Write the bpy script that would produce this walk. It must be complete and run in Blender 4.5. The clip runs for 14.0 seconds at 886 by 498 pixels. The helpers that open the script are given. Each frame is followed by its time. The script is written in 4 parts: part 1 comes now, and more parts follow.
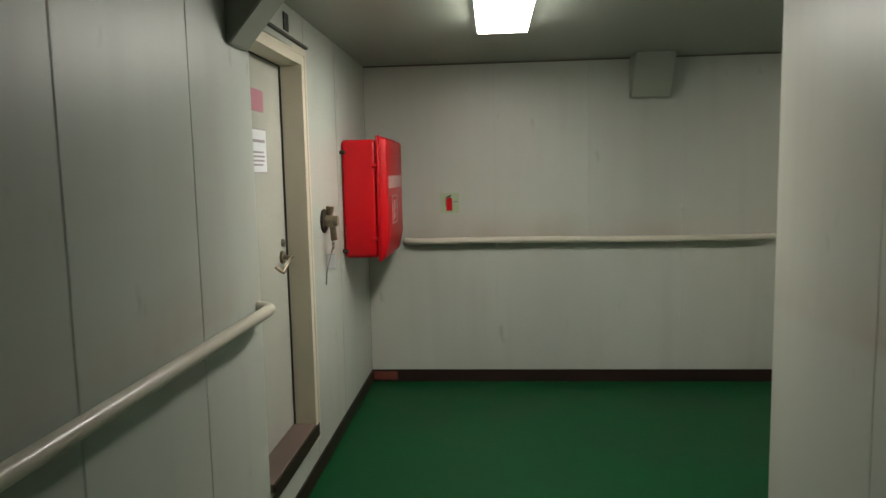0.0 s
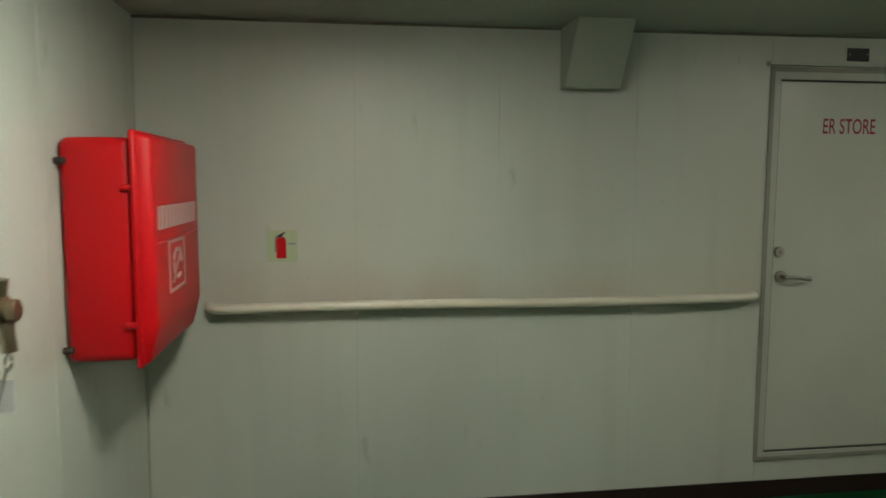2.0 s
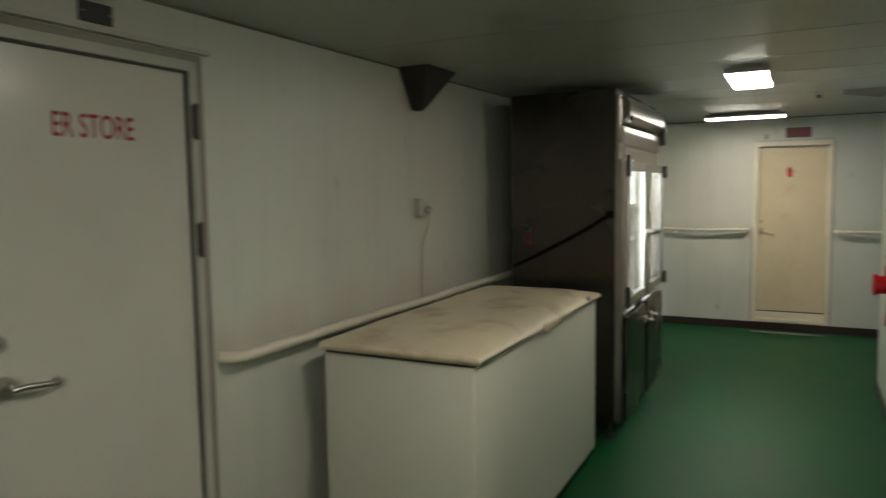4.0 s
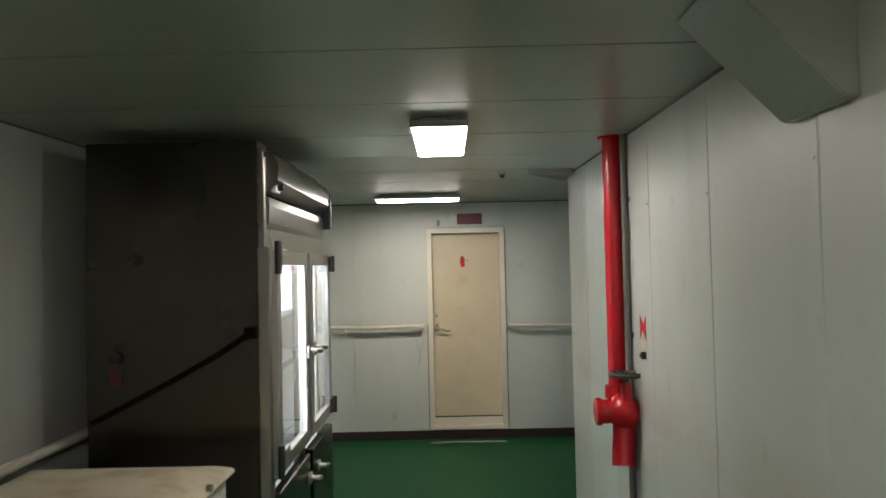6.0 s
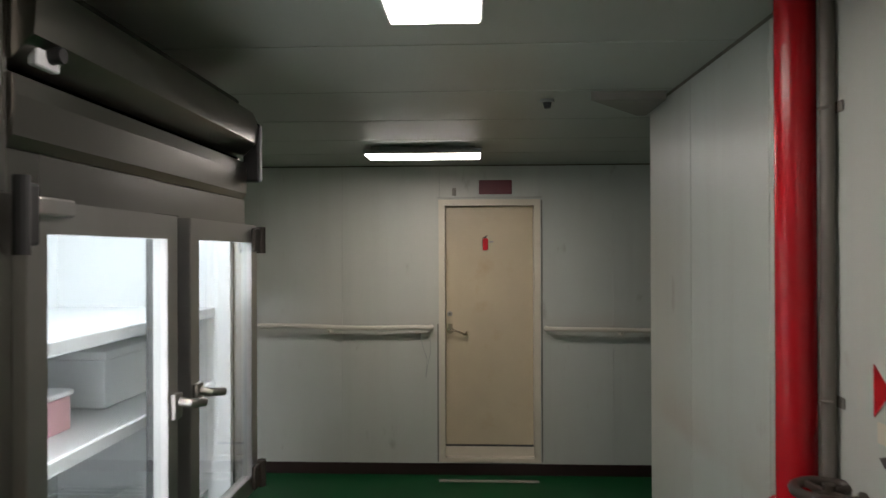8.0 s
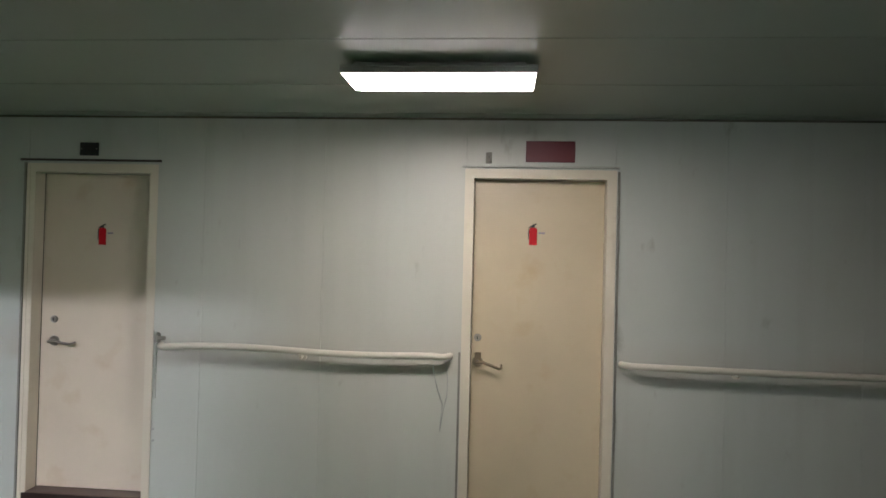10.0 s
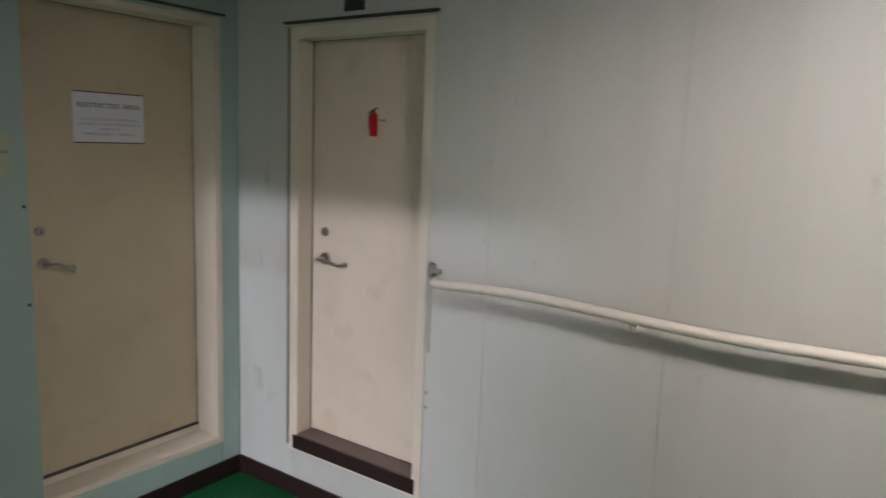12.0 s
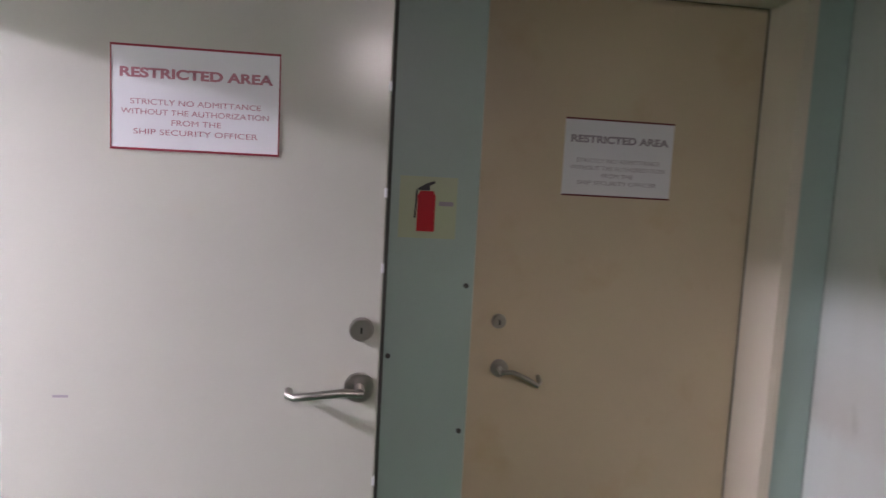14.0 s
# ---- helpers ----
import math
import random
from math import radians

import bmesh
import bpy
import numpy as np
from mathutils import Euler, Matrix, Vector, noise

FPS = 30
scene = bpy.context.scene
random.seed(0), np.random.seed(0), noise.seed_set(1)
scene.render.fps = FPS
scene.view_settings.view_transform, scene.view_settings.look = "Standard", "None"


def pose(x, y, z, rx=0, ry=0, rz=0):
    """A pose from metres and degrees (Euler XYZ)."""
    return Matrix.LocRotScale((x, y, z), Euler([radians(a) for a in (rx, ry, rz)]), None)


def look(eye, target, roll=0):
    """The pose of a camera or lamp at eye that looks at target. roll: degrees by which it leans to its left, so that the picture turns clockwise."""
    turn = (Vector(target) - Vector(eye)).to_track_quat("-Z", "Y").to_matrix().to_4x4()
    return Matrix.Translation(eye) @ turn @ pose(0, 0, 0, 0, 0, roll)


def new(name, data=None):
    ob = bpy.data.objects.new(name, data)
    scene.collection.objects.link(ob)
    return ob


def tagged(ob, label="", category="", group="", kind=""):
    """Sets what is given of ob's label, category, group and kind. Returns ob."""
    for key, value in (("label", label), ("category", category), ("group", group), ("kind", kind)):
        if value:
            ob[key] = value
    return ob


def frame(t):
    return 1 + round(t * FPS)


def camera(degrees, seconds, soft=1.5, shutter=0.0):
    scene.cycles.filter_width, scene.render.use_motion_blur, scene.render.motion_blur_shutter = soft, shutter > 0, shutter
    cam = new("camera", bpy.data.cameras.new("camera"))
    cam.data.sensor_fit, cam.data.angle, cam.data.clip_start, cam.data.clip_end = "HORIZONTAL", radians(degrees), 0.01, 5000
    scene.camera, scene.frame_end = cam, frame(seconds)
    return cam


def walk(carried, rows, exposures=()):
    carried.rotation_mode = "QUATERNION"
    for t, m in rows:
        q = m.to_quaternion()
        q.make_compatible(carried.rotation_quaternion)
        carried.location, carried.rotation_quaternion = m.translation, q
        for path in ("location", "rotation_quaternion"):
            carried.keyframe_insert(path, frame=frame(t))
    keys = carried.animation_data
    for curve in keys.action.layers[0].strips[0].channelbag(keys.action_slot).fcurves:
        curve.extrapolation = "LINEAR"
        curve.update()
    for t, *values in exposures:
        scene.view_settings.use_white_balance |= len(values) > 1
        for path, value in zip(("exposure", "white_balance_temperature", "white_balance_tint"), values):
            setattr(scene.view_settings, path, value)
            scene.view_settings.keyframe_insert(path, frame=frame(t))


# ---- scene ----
cam = camera(64.9, 14.0, 1.5, 0.3)
PATH = [
    (0, (0.872, 1.19, 1.475), (0.728, 3.173, 1.256), -1.2),
    (0.5, (0.873, 1.688, 1.487), (0.721, 3.671, 1.274), 0.7),
    (1, (0.813, 2.177, 1.474), (0.78, 4.164, 1.25), 1.1),
    (1.5, (0.792, 2.567, 1.469), (0.91, 4.554, 1.278), -0.6),
    (2, (0.846, 2.97, 1.548), (1.122, 4.941, 1.348), 0.1),
    (2.5, (1.015, 3.329, 1.618), (1.518, 5.247, 1.36), -1.3),
    (3, (1.25, 3.612, 1.588), (2.128, 5.391, 1.335), -1.2),
    (3.5, (1.521, 3.94, 1.612), (2.885, 5.384, 1.377), 1.1),
    (4, (1.816, 4.143, 1.597), (3.589, 5.049, 1.426), -0.9),
    (4.1, (1.88, 4.172, 1.593), (3.696, 4.99, 1.425), -1.2),
    (6.3, (3.594, 4.413, 1.669), (5.592, 4.38, 1.761), -1.0),
    (6.5, (3.764, 4.423, 1.666), (5.76, 4.368, 1.781), -1.0),
    (6.8, (4.012, 4.42, 1.67), (6.006, 4.317, 1.781), -2.8),
    (7, (4.185, 4.416, 1.68), (6.18, 4.287, 1.749), -3.1),
    (7.4, (4.502, 4.37, 1.679), (6.5, 4.332, 1.767), -2.4),
    (8, (4.976, 4.323, 1.658), (6.974, 4.412, 1.666), -0.2),
    (8.2, (5.141, 4.319, 1.68), (7.139, 4.405, 1.726), 0.0),
    (10.3, (6.907, 4.372, 1.581), (8.896, 4.586, 1.577), 1.7),
    (10.5, (7.077, 4.362, 1.586), (9.055, 4.64, 1.491), 1.8),
    (11, (7.472, 4.43, 1.585), (9.429, 4.807, 1.424), 0.7),
    (11.5, (7.813, 4.526, 1.61), (9.675, 5.203, 1.341), 0.2),
    (12, (8.09, 4.714, 1.61), (9.719, 5.834, 1.304), 2.2),
    (12.5, (8.376, 4.964, 1.605), (9.809, 6.325, 1.295), 1.3),
    (13, (8.624, 5.202, 1.598), (9.761, 6.827, 1.338), 2.3),
    (13.5, (8.846, 5.421, 1.605), (9.487, 7.3, 1.37), 4.0),
    (14, (8.945, 5.693, 1.576), (9.242, 7.661, 1.375), 3.1),
]
EXPOSURES = [
    (0, -0.26, 6450, 4), (1.5, -0.28, 6500, 1), (2.0, -0.25, 6600, -4), (2.5, -0.25, 6900, -4), (3.5, -0.22, 6900, -6), (4.1, -0.1, 6800, 7),
    (6.5, 0.02, 6350, 10), (7.0, -0.08, 6350, 10), (7.5, -0.42, 6400, 12), (8, -0.74, 6450, 14), (10.5, 0.05, 6200, 15), (11.5, 0.03, 6150, 15), (12.2, 0.1, 6250, 25), (13, 0.15, 6050, 31), (14, 0.22, 6300, 31),
]
walk(cam, [(t, look(eye, target, roll)) for t, eye, target, roll in PATH], EXPOSURES)

# ---- light ----
LAMP_POWER = 70.0
MID_LAMP_POWER = 36.0
DIM_LAMP_POWER = 30.0
END_LAMP_POWER = 54.0
PASSAGE_POWER = 390.0
FRIDGE_POWER = 130.0
BACK_LAMP_POWER = 19.0
world = bpy.data.worlds.new("dark_surroundings")
scene.world = world
world.use_nodes = True
world.node_tree.nodes["Background"].inputs[0].default_value = (0.02, 0.022, 0.02, 1)
world.node_tree.nodes["Background"].inputs[1].default_value = 0.2


# ---- materials ----
def surface(name, colour, rough=0.5, metal=0.0, var=0.12, stain=0.0, stain_colour=(0.35, 0.25, 0.12), bump=0.15,
            grain=160.0, blotch=2.2, stretch=(1, 1, 1), coat=0.0, shift=0.05, spec=0.5, edge=0.62, grime=0.0):
    """A painted or metal surface with blotches, fine grain, stains of their own shape and slight relief."""
    m = bpy.data.materials.new(name)
    m.use_nodes = True
    nt = m.node_tree
    n, l = nt.nodes, nt.links
    b = n["Principled BSDF"]
    b.inputs["Metallic"].default_value = metal
    b.inputs["Coat Weight"].default_value = coat
    b.inputs["Coat Roughness"].default_value = 0.15
    b.inputs["Specular IOR Level"].default_value = spec
    geo = n.new("ShaderNodeNewGeometry")
    sc = n.new("ShaderNodeVectorMath")
    sc.operation = "MULTIPLY"
    sc.inputs[1].default_value = stretch
    l.new(geo.outputs["Position"], sc.inputs[0])

    def tex(scale, detail):
        t = n.new("ShaderNodeTexNoise")
        t.inputs["Scale"].default_value = scale
        t.inputs["Detail"].default_value = detail
        l.new(sc.outputs[0], t.inputs["Vector"])
        return t

    def mix(fac, a, c):
        x = n.new("ShaderNodeMix")
        x.data_type = "RGBA"
        for sock, v in ((x.inputs["Factor"], fac), (x.inputs["A"], a), (x.inputs["B"], c)):
            if isinstance(v, (int, float)):
                sock.default_value = v
            elif isinstance(v, tuple):
                sock.default_value = (*v, 1)
            else:
                l.new(v, sock)
        return x.outputs["Result"]

    def ramp(src, lo, hi):
        r = n.new("ShaderNodeMapRange")
        r.inputs["From Min"].default_value, r.inputs["From Max"].default_value = lo, hi
        l.new(src, r.inputs["Value"])
        return r.outputs["Result"]

    big, fine = tex(blotch, 5), tex(grain, 2)
    col = mix(ramp(big.outputs[0], 0.3, 0.7), tuple(c * (1 - var) for c in colour), tuple(min(1.0, c * (1 + var * 0.4)) for c in colour))
    info = n.new("ShaderNodeObjectInfo")
    col = mix(ramp(info.outputs["Random"], -1.0, 1.0 / max(shift, 1e-3)), col, tuple(c * 0.75 for c in colour))
    if stain > 0:
        st = tex(5.5, 6)
        col = mix(ramp(st.outputs[0], edge, edge + 0.2 / stain), col, stain_colour)
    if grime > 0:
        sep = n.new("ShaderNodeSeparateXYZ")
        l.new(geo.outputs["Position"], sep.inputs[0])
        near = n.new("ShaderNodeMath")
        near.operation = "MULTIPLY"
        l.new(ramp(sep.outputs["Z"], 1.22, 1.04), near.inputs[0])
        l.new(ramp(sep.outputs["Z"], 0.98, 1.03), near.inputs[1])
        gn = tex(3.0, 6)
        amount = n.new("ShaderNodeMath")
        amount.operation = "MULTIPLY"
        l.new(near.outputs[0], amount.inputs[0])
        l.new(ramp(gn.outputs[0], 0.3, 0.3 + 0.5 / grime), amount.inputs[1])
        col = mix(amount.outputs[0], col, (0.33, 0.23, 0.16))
        wide = tex(0.8, 3)
        col = mix(ramp(wide.outputs[0], 0.42, 1.1), col, (0.49, 0.45, 0.37))
        run = n.new("ShaderNodeVectorMath")
        run.operation = "MULTIPLY"
        run.inputs[1].default_value = (1, 1, 0.07)
        l.new(geo.outputs["Position"], run.inputs[0])
        streak = tex(7.0, 5)
        l.new(run.outputs[0], streak.inputs["Vector"])
        col = mix(ramp(streak.outputs[0], 0.5, 1.4), col, (0.36, 0.36, 0.31))
        sm = tex(9.0, 8)
        col = mix(ramp(sm.outputs[0], 0.66, 0.66 + 0.12 / grime), col, (0.27, 0.24, 0.19))
    l.new(col, b.inputs["Base Color"])
    rr = n.new("ShaderNodeMapRange")
    rr.inputs["To Min"].default_value, rr.inputs["To Max"].default_value = max(0.02, rough - 0.07), min(1, rough + 0.09)
    l.new(big.outputs[0], rr.inputs["Value"])
    l.new(rr.outputs["Result"], b.inputs["Roughness"])
    bp = n.new("ShaderNodeBump")
    bp.inputs["Strength"].default_value = bump
    bp.inputs["Distance"].default_value = 0.002
    l.new(fine.outputs[0], bp.inputs["Height"])
    wav = n.new("ShaderNodeBump")
    wav.inputs["Strength"].default_value = bump * 0.8
    wav.inputs["Distance"].default_value = 0.01
    l.new(big.outputs[0], wav.inputs["Height"])
    l.new(bp.outputs[0], wav.inputs["Normal"])
    l.new(wav.outputs[0], b.inputs["Normal"])
    return m


def glow(name, colour, strength):
    m = bpy.data.materials.new(name)
    m.use_nodes = True
    b = m.node_tree.nodes["Principled BSDF"]
    b.inputs["Base Color"].default_value = (0.8, 0.8, 0.8, 1)
    b.inputs["Roughness"].default_value = 0.4
    b.inputs["Emission Color"].default_value = (*colour, 1)
    b.inputs["Emission Strength"].default_value = strength
    return m


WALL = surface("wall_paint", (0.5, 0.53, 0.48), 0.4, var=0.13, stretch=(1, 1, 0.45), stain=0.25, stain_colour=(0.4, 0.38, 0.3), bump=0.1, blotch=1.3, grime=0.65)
# Set below the wall paint: part of the ceiling's dimness is in this colour.
CEIL = surface("dimmed_ceiling_paint", (0.32, 0.345, 0.295), 0.36, var=0.1, stain=0.2, bump=0.08, blotch=1.6)
GREENWALL = surface("pale_green_wall_paint", (0.34, 0.45, 0.4), 0.4, var=0.1, stain=0.25, stain_colour=(0.3, 0.36, 0.28), bump=0.1, blotch=1.3)
CASE = surface("casing_paint", (0.335, 0.36, 0.305), 0.55, var=0.1, stain=0.2, bump=0.08, blotch=1.6)
# Drab grey for small fittings and for shade strips at the doors.
CONDUIT = surface("fitting_and_shade_grey", (0.25, 0.24, 0.205), 0.75, var=0.3)
# Conduit grey darkened to hold the shadow of the riser beside it.
SHADEDPIPE = surface("shadowed_conduit_grey", (0.15, 0.135, 0.115), 0.5, var=0.25)
PINK = surface("faded_pink_plastic", (0.6, 0.36, 0.38), 0.4, var=0.05)
JOINT = surface("joint_shadow_gap", (0.28, 0.29, 0.26), 0.7)
CREAM = surface("cream_door_paint", (0.56, 0.47, 0.32), 0.38, var=0.12, edge=0.58, stain=0.7, stain_colour=(0.45, 0.33, 0.18), bump=0.1, blotch=2.0)
CREAMPALE = surface("pale_cream_door_paint", (0.62, 0.54, 0.42), 0.38, var=0.1, edge=0.58, stain=0.6, stain_colour=(0.48, 0.36, 0.22), bump=0.1, blotch=2.0)
GREYDOOR = surface("grey_white_door_paint", (0.5, 0.5, 0.44), 0.21, var=0.07, stain=0.2, stain_colour=(0.5, 0.42, 0.28), bump=0.08)
FRAMEC = surface("cream_frame_paint", (0.65, 0.59, 0.47), 0.4, var=0.1, stain=0.4, stain_colour=(0.4, 0.3, 0.18))
FRAMEG = surface("grey_frame_paint", (0.44, 0.45, 0.395), 0.35, var=0.1, stain=0.3)
DECK = surface("green_deck_paint", (0.003, 0.06, 0.018), 0.44, var=0.25, stain=0.12, stain_colour=(0.008, 0.05, 0.025), bump=0.4, grain=70, blotch=2.4, spec=0.18)
MAROON = surface("maroon_base_paint", (0.022, 0.0085, 0.007), 0.45, var=0.3, stain=0.3, stain_colour=(0.03, 0.012, 0.01))
SILL = surface("brown_sill", (0.12, 0.085, 0.068), 0.5, var=0.3, stain=0.5, stain_colour=(0.05, 0.03, 0.025))
RED = surface("red_gloss_plastic", (0.52, 0.003, 0.009), 0.4, var=0.1, bump=0.08, spec=0.3, stain=0.25, stain_colour=(0.3, 0.01, 0.012))
REDPIPE = surface("red_pipe_paint", (0.42, 0.004, 0.01), 0.24, var=0.12, bump=0.15, stain=0.2, stain_colour=(0.25, 0.01, 0.01))
RAILP = surface("cream_rail_paint", (0.62, 0.58, 0.48), 0.3, var=0.12, stain=0.4, stain_colour=(0.42, 0.32, 0.2))
STEEL = surface("brushed_stainless_steel", (0.36, 0.35, 0.325), 0.27, metal=1.0, var=0.12, bump=0.05, stretch=(1, 1, 0.15), stain=0.2, stain_colour=(0.3, 0.26, 0.2))
# Stainless steel whose base colour carries the dark surroundings it mirrors.
STEELSIDE = surface("stainless_with_dark_reflection", (0.085, 0.08, 0.07), 0.26, metal=1.0, var=0.15, bump=0.04, blotch=1.5)
STEELDARK = surface("dull_hood_steel", (0.25, 0.238, 0.215), 0.28, metal=1.0, var=0.15, bump=0.12, stretch=(1, 1, 0.15))
FRAMEDARK = surface("grimy_frame_paint", (0.4, 0.405, 0.35), 0.4, var=0.2, stain=0.4, stain_colour=(0.18, 0.16, 0.11))
STEELDOOR = surface("pale_steel_door_frame", (0.52, 0.51, 0.49), 0.36, metal=1.0, var=0.12, bump=0.05, stretch=(1, 1, 0.15), stain=0.25, stain_colour=(0.34, 0.3, 0.25))
CHROME = surface("worn_chrome", (0.4, 0.38, 0.34), 0.33, metal=1.0, var=0.15)
BRASS = surface("tarnished_brass", (0.34, 0.28, 0.2), 0.35, metal=1.0, var=0.3)
BLACK = surface("black_plastic", (0.02, 0.02, 0.02), 0.45)
DARKIRON = surface("dark_brown_iron", (0.04, 0.03, 0.022), 0.5, var=0.3)
# Dark brown lowered further, so the bracket's shade is in the colour.
BRACKET = surface("shaded_dark_brown_paint", (0.02, 0.015, 0.011), 0.6, var=0.3)
FREEZER = surface("aged_white_enamel", (0.54, 0.55, 0.48), 0.42, var=0.06, bump=0.03)
LID = surface("stained_cream_lid", (0.56, 0.5, 0.36), 0.38, var=0.16, edge=0.5, stain=0.65, stain_colour=(0.27, 0.17, 0.09), blotch=3)
PAPER = surface("white_paper", (0.7, 0.71, 0.73), 0.6, var=0.03, bump=0.03)
REDINK = surface("red_ink", (0.25, 0.014, 0.03), 0.6)
PALEINK = surface("faded_red_print", (0.42, 0.17, 0.21), 0.6)
GREYINK = surface("grey_print", (0.3, 0.26, 0.3), 0.6)
WHITEINK = surface("white_print", (0.52, 0.3, 0.29), 0.5)
MAROONSIGN = surface("maroon_sign_enamel", (0.11, 0.01, 0.016), 0.4)
PALE = surface("pale_luminous_sticker", (0.42, 0.48, 0.3), 0.4, var=0.04)
PLASTICW = surface("white_liner_plastic", (0.78, 0.8, 0.8), 0.4, var=0.03)
# Dark brown for the strips that draw the shade under the ceiling.
SHADELINE = surface("brown_shade_line", (0.15, 0.135, 0.105), 0.7, var=0.4)
CABLE = surface("black_rubber_cable", (0.008, 0.007, 0.006), 0.85, var=0.3, spec=0.08)
GASKET = surface("dark_rubber_gasket", (0.05, 0.05, 0.045), 0.6, var=0.3)
FADEDRED = surface("faded_red_patch", (0.2, 0.05, 0.035), 0.5, var=0.3)
LAMPBODY = surface("grey_lamp_housing", (0.4, 0.41, 0.38), 0.5)
DIFF = glow("lamp_diffuser", (1.0, 0.93, 0.86), LAMP_POWER)
DIFFMID = glow("dim_lamp_diffuser", (1.0, 0.93, 0.86), MID_LAMP_POWER)
DIFFDIM = glow("aged_lamp_diffuser", (1.0, 0.93, 0.86), DIM_LAMP_POWER)
DIFFEND = glow("end_lamp_diffuser", (1.0, 0.93, 0.86), END_LAMP_POWER)
DIFFCOOL = glow("cool_lamp_diffuser", (0.93, 0.915, 1.0), PASSAGE_POWER)
DIFFBACK = glow("worn_lamp_diffuser", (1.0, 0.93, 0.86), BACK_LAMP_POWER)
TUBE = glow("fridge_tube", (0.92, 0.96, 1.0), FRIDGE_POWER)
GLASS = bpy.data.materials.new("clear_glass")
GLASS.use_nodes = True
_b = GLASS.node_tree.nodes["Principled BSDF"]
_b.inputs["Transmission Weight"].default_value = 1.0
_b.inputs["Roughness"].default_value = 0.02
_b.inputs["IOR"].default_value = 1.45
_b.inputs["Base Color"].default_value = (0.93, 0.97, 0.96, 1)


# ---- mesh helpers ----
def obj(name, bm, mat, parent=None, label="", smooth=False):
    me = bpy.data.meshes.new(name)
    bm.normal_update()
    bm.to_mesh(me)
    bm.free()
    me.materials.append(mat)
    if smooth:
        me.shade_smooth()
        me.set_sharp_from_angle(angle=radians(40))
    o = new(name, me)
    if parent is not None:
        o.parent = parent
    if label:
        o["label"] = label
    return o


def part(name, bm, mat, parent, label="", smooth=False):
    return obj(name, bm, mat, parent, label, smooth)


def thing(name, m, label, category, group="", kind=""):
    e = new(name)
    e.empty_display_size = 0.05
    e.matrix_basis = m
    return tagged(e, label, category, group, kind)


def box(x0, x1, y0, y1, z0, z1, r=0.0, seg=2, bm=None):
    own = bmesh.new()
    bmesh.ops.create_cube(own, size=1)
    for v in own.verts:
        v.co = Vector((x0 + (v.co.x + 0.5) * (x1 - x0), y0 + (v.co.y + 0.5) * (y1 - y0), z0 + (v.co.z + 0.5) * (z1 - z0)))
    if r > 0:
        bmesh.ops.bevel(own, geom=own.edges[:], offset=r, segments=seg, affect="EDGES", profile=0.5)
    return join(bm, own)


def join(bm, own):
    if bm is None:
        return own
    me = bpy.data.meshes.new("tmp")
    own.to_mesh(me)
    own.free()
    bm.from_mesh(me)
    bpy.data.meshes.remove(me)
    return bm


def rod(p, q, r, r2=None, n=16, bm=None, bevel=0.0):
    own = bmesh.new()
    p, q = Vector(p), Vector(q)
    bmesh.ops.create_cone(own, cap_ends=True, segments=n, radius1=r, radius2=r if r2 is None else r2, depth=(q - p).length)
    if bevel:
        bmesh.ops.bevel(own, geom=[e for e in own.edges if not e.is_contiguous or e.calc_face_angle(0) > 1.0], offset=bevel, segments=2, affect="EDGES")
    turn = (q - p).to_track_quat("Z", "Y").to_matrix().to_4x4()
    bmesh.ops.transform(own, matrix=Matrix.Translation((p + q) / 2) @ turn, verts=own.verts)
    return join(bm, own)


def tube(points, r, n=12, bm=None):
    """A round tube along points, with closed ends."""
    own = bmesh.new()
    pts = [Vector(p) for p in points]
    rings = []
    for i, p in enumerate(pts):
        d = (pts[min(i + 1, len(pts) - 1)] - pts[max(i - 1, 0)]).normalized()
        side = d.cross(Vector((0, 0, 1)))
        if side.length < 1e-3:
            side = d.cross(Vector((0, 1, 0)))
        side.normalize()
        up = side.cross(d)
        rings.append([own.verts.new(p + (side * math.cos(2 * math.pi * k / n) + up * math.sin(2 * math.pi * k / n)) * r) for k in range(n)])
    for a, b in zip(rings, rings[1:]):
        for k in range(n):
            own.faces.new((a[k], a[(k + 1) % n], b[(k + 1) % n], b[k]))
    own.faces.new(rings[0][::-1])
    own.faces.new(rings[-1])
    bmesh.ops.recalc_face_normals(own, faces=own.faces)
    return join(bm, own)


def ring(x0, x1, z0, z1, fr, y0, y1, bm=None, foot=None):
    """A rectangular frame with a hole, as one closed shape."""
    own = bmesh.new()
    zf = z0 + (fr if foot is None else foot)
    outer, inner = [(x0, z0), (x1, z0), (x1, z1), (x0, z1)], [(x0 + fr, zf), (x1 - fr, zf), (x1 - fr, z1 - fr), (x0 + fr, z1 - fr)]
    v = {(k, y): [own.verts.new((a, y, b)) for a, b in loop] for k, loop in (("o", outer), ("i", inner)) for y in (y0, y1)}
    for i in range(4):
        j = (i + 1) % 4
        own.faces.new((v["o", y0][i], v["o", y0][j], v["i", y0][j], v["i", y0][i]))
        own.faces.new((v["o", y1][j], v["o", y1][i], v["i", y1][i], v["i", y1][j]))
        own.faces.new((v["o", y0][j], v["o", y0][i], v["o", y1][i], v["o", y1][j]))
        own.faces.new((v["i", y0][i], v["i", y0][j], v["i", y1][j], v["i", y1][i]))
    bmesh.ops.recalc_face_normals(own, faces=own.faces)
    bmesh.ops.bevel(own, geom=[e for e in own.edges if e.calc_face_angle(0) > 1.0], offset=0.002, segments=2, affect="EDGES")
    return join(bm, own)


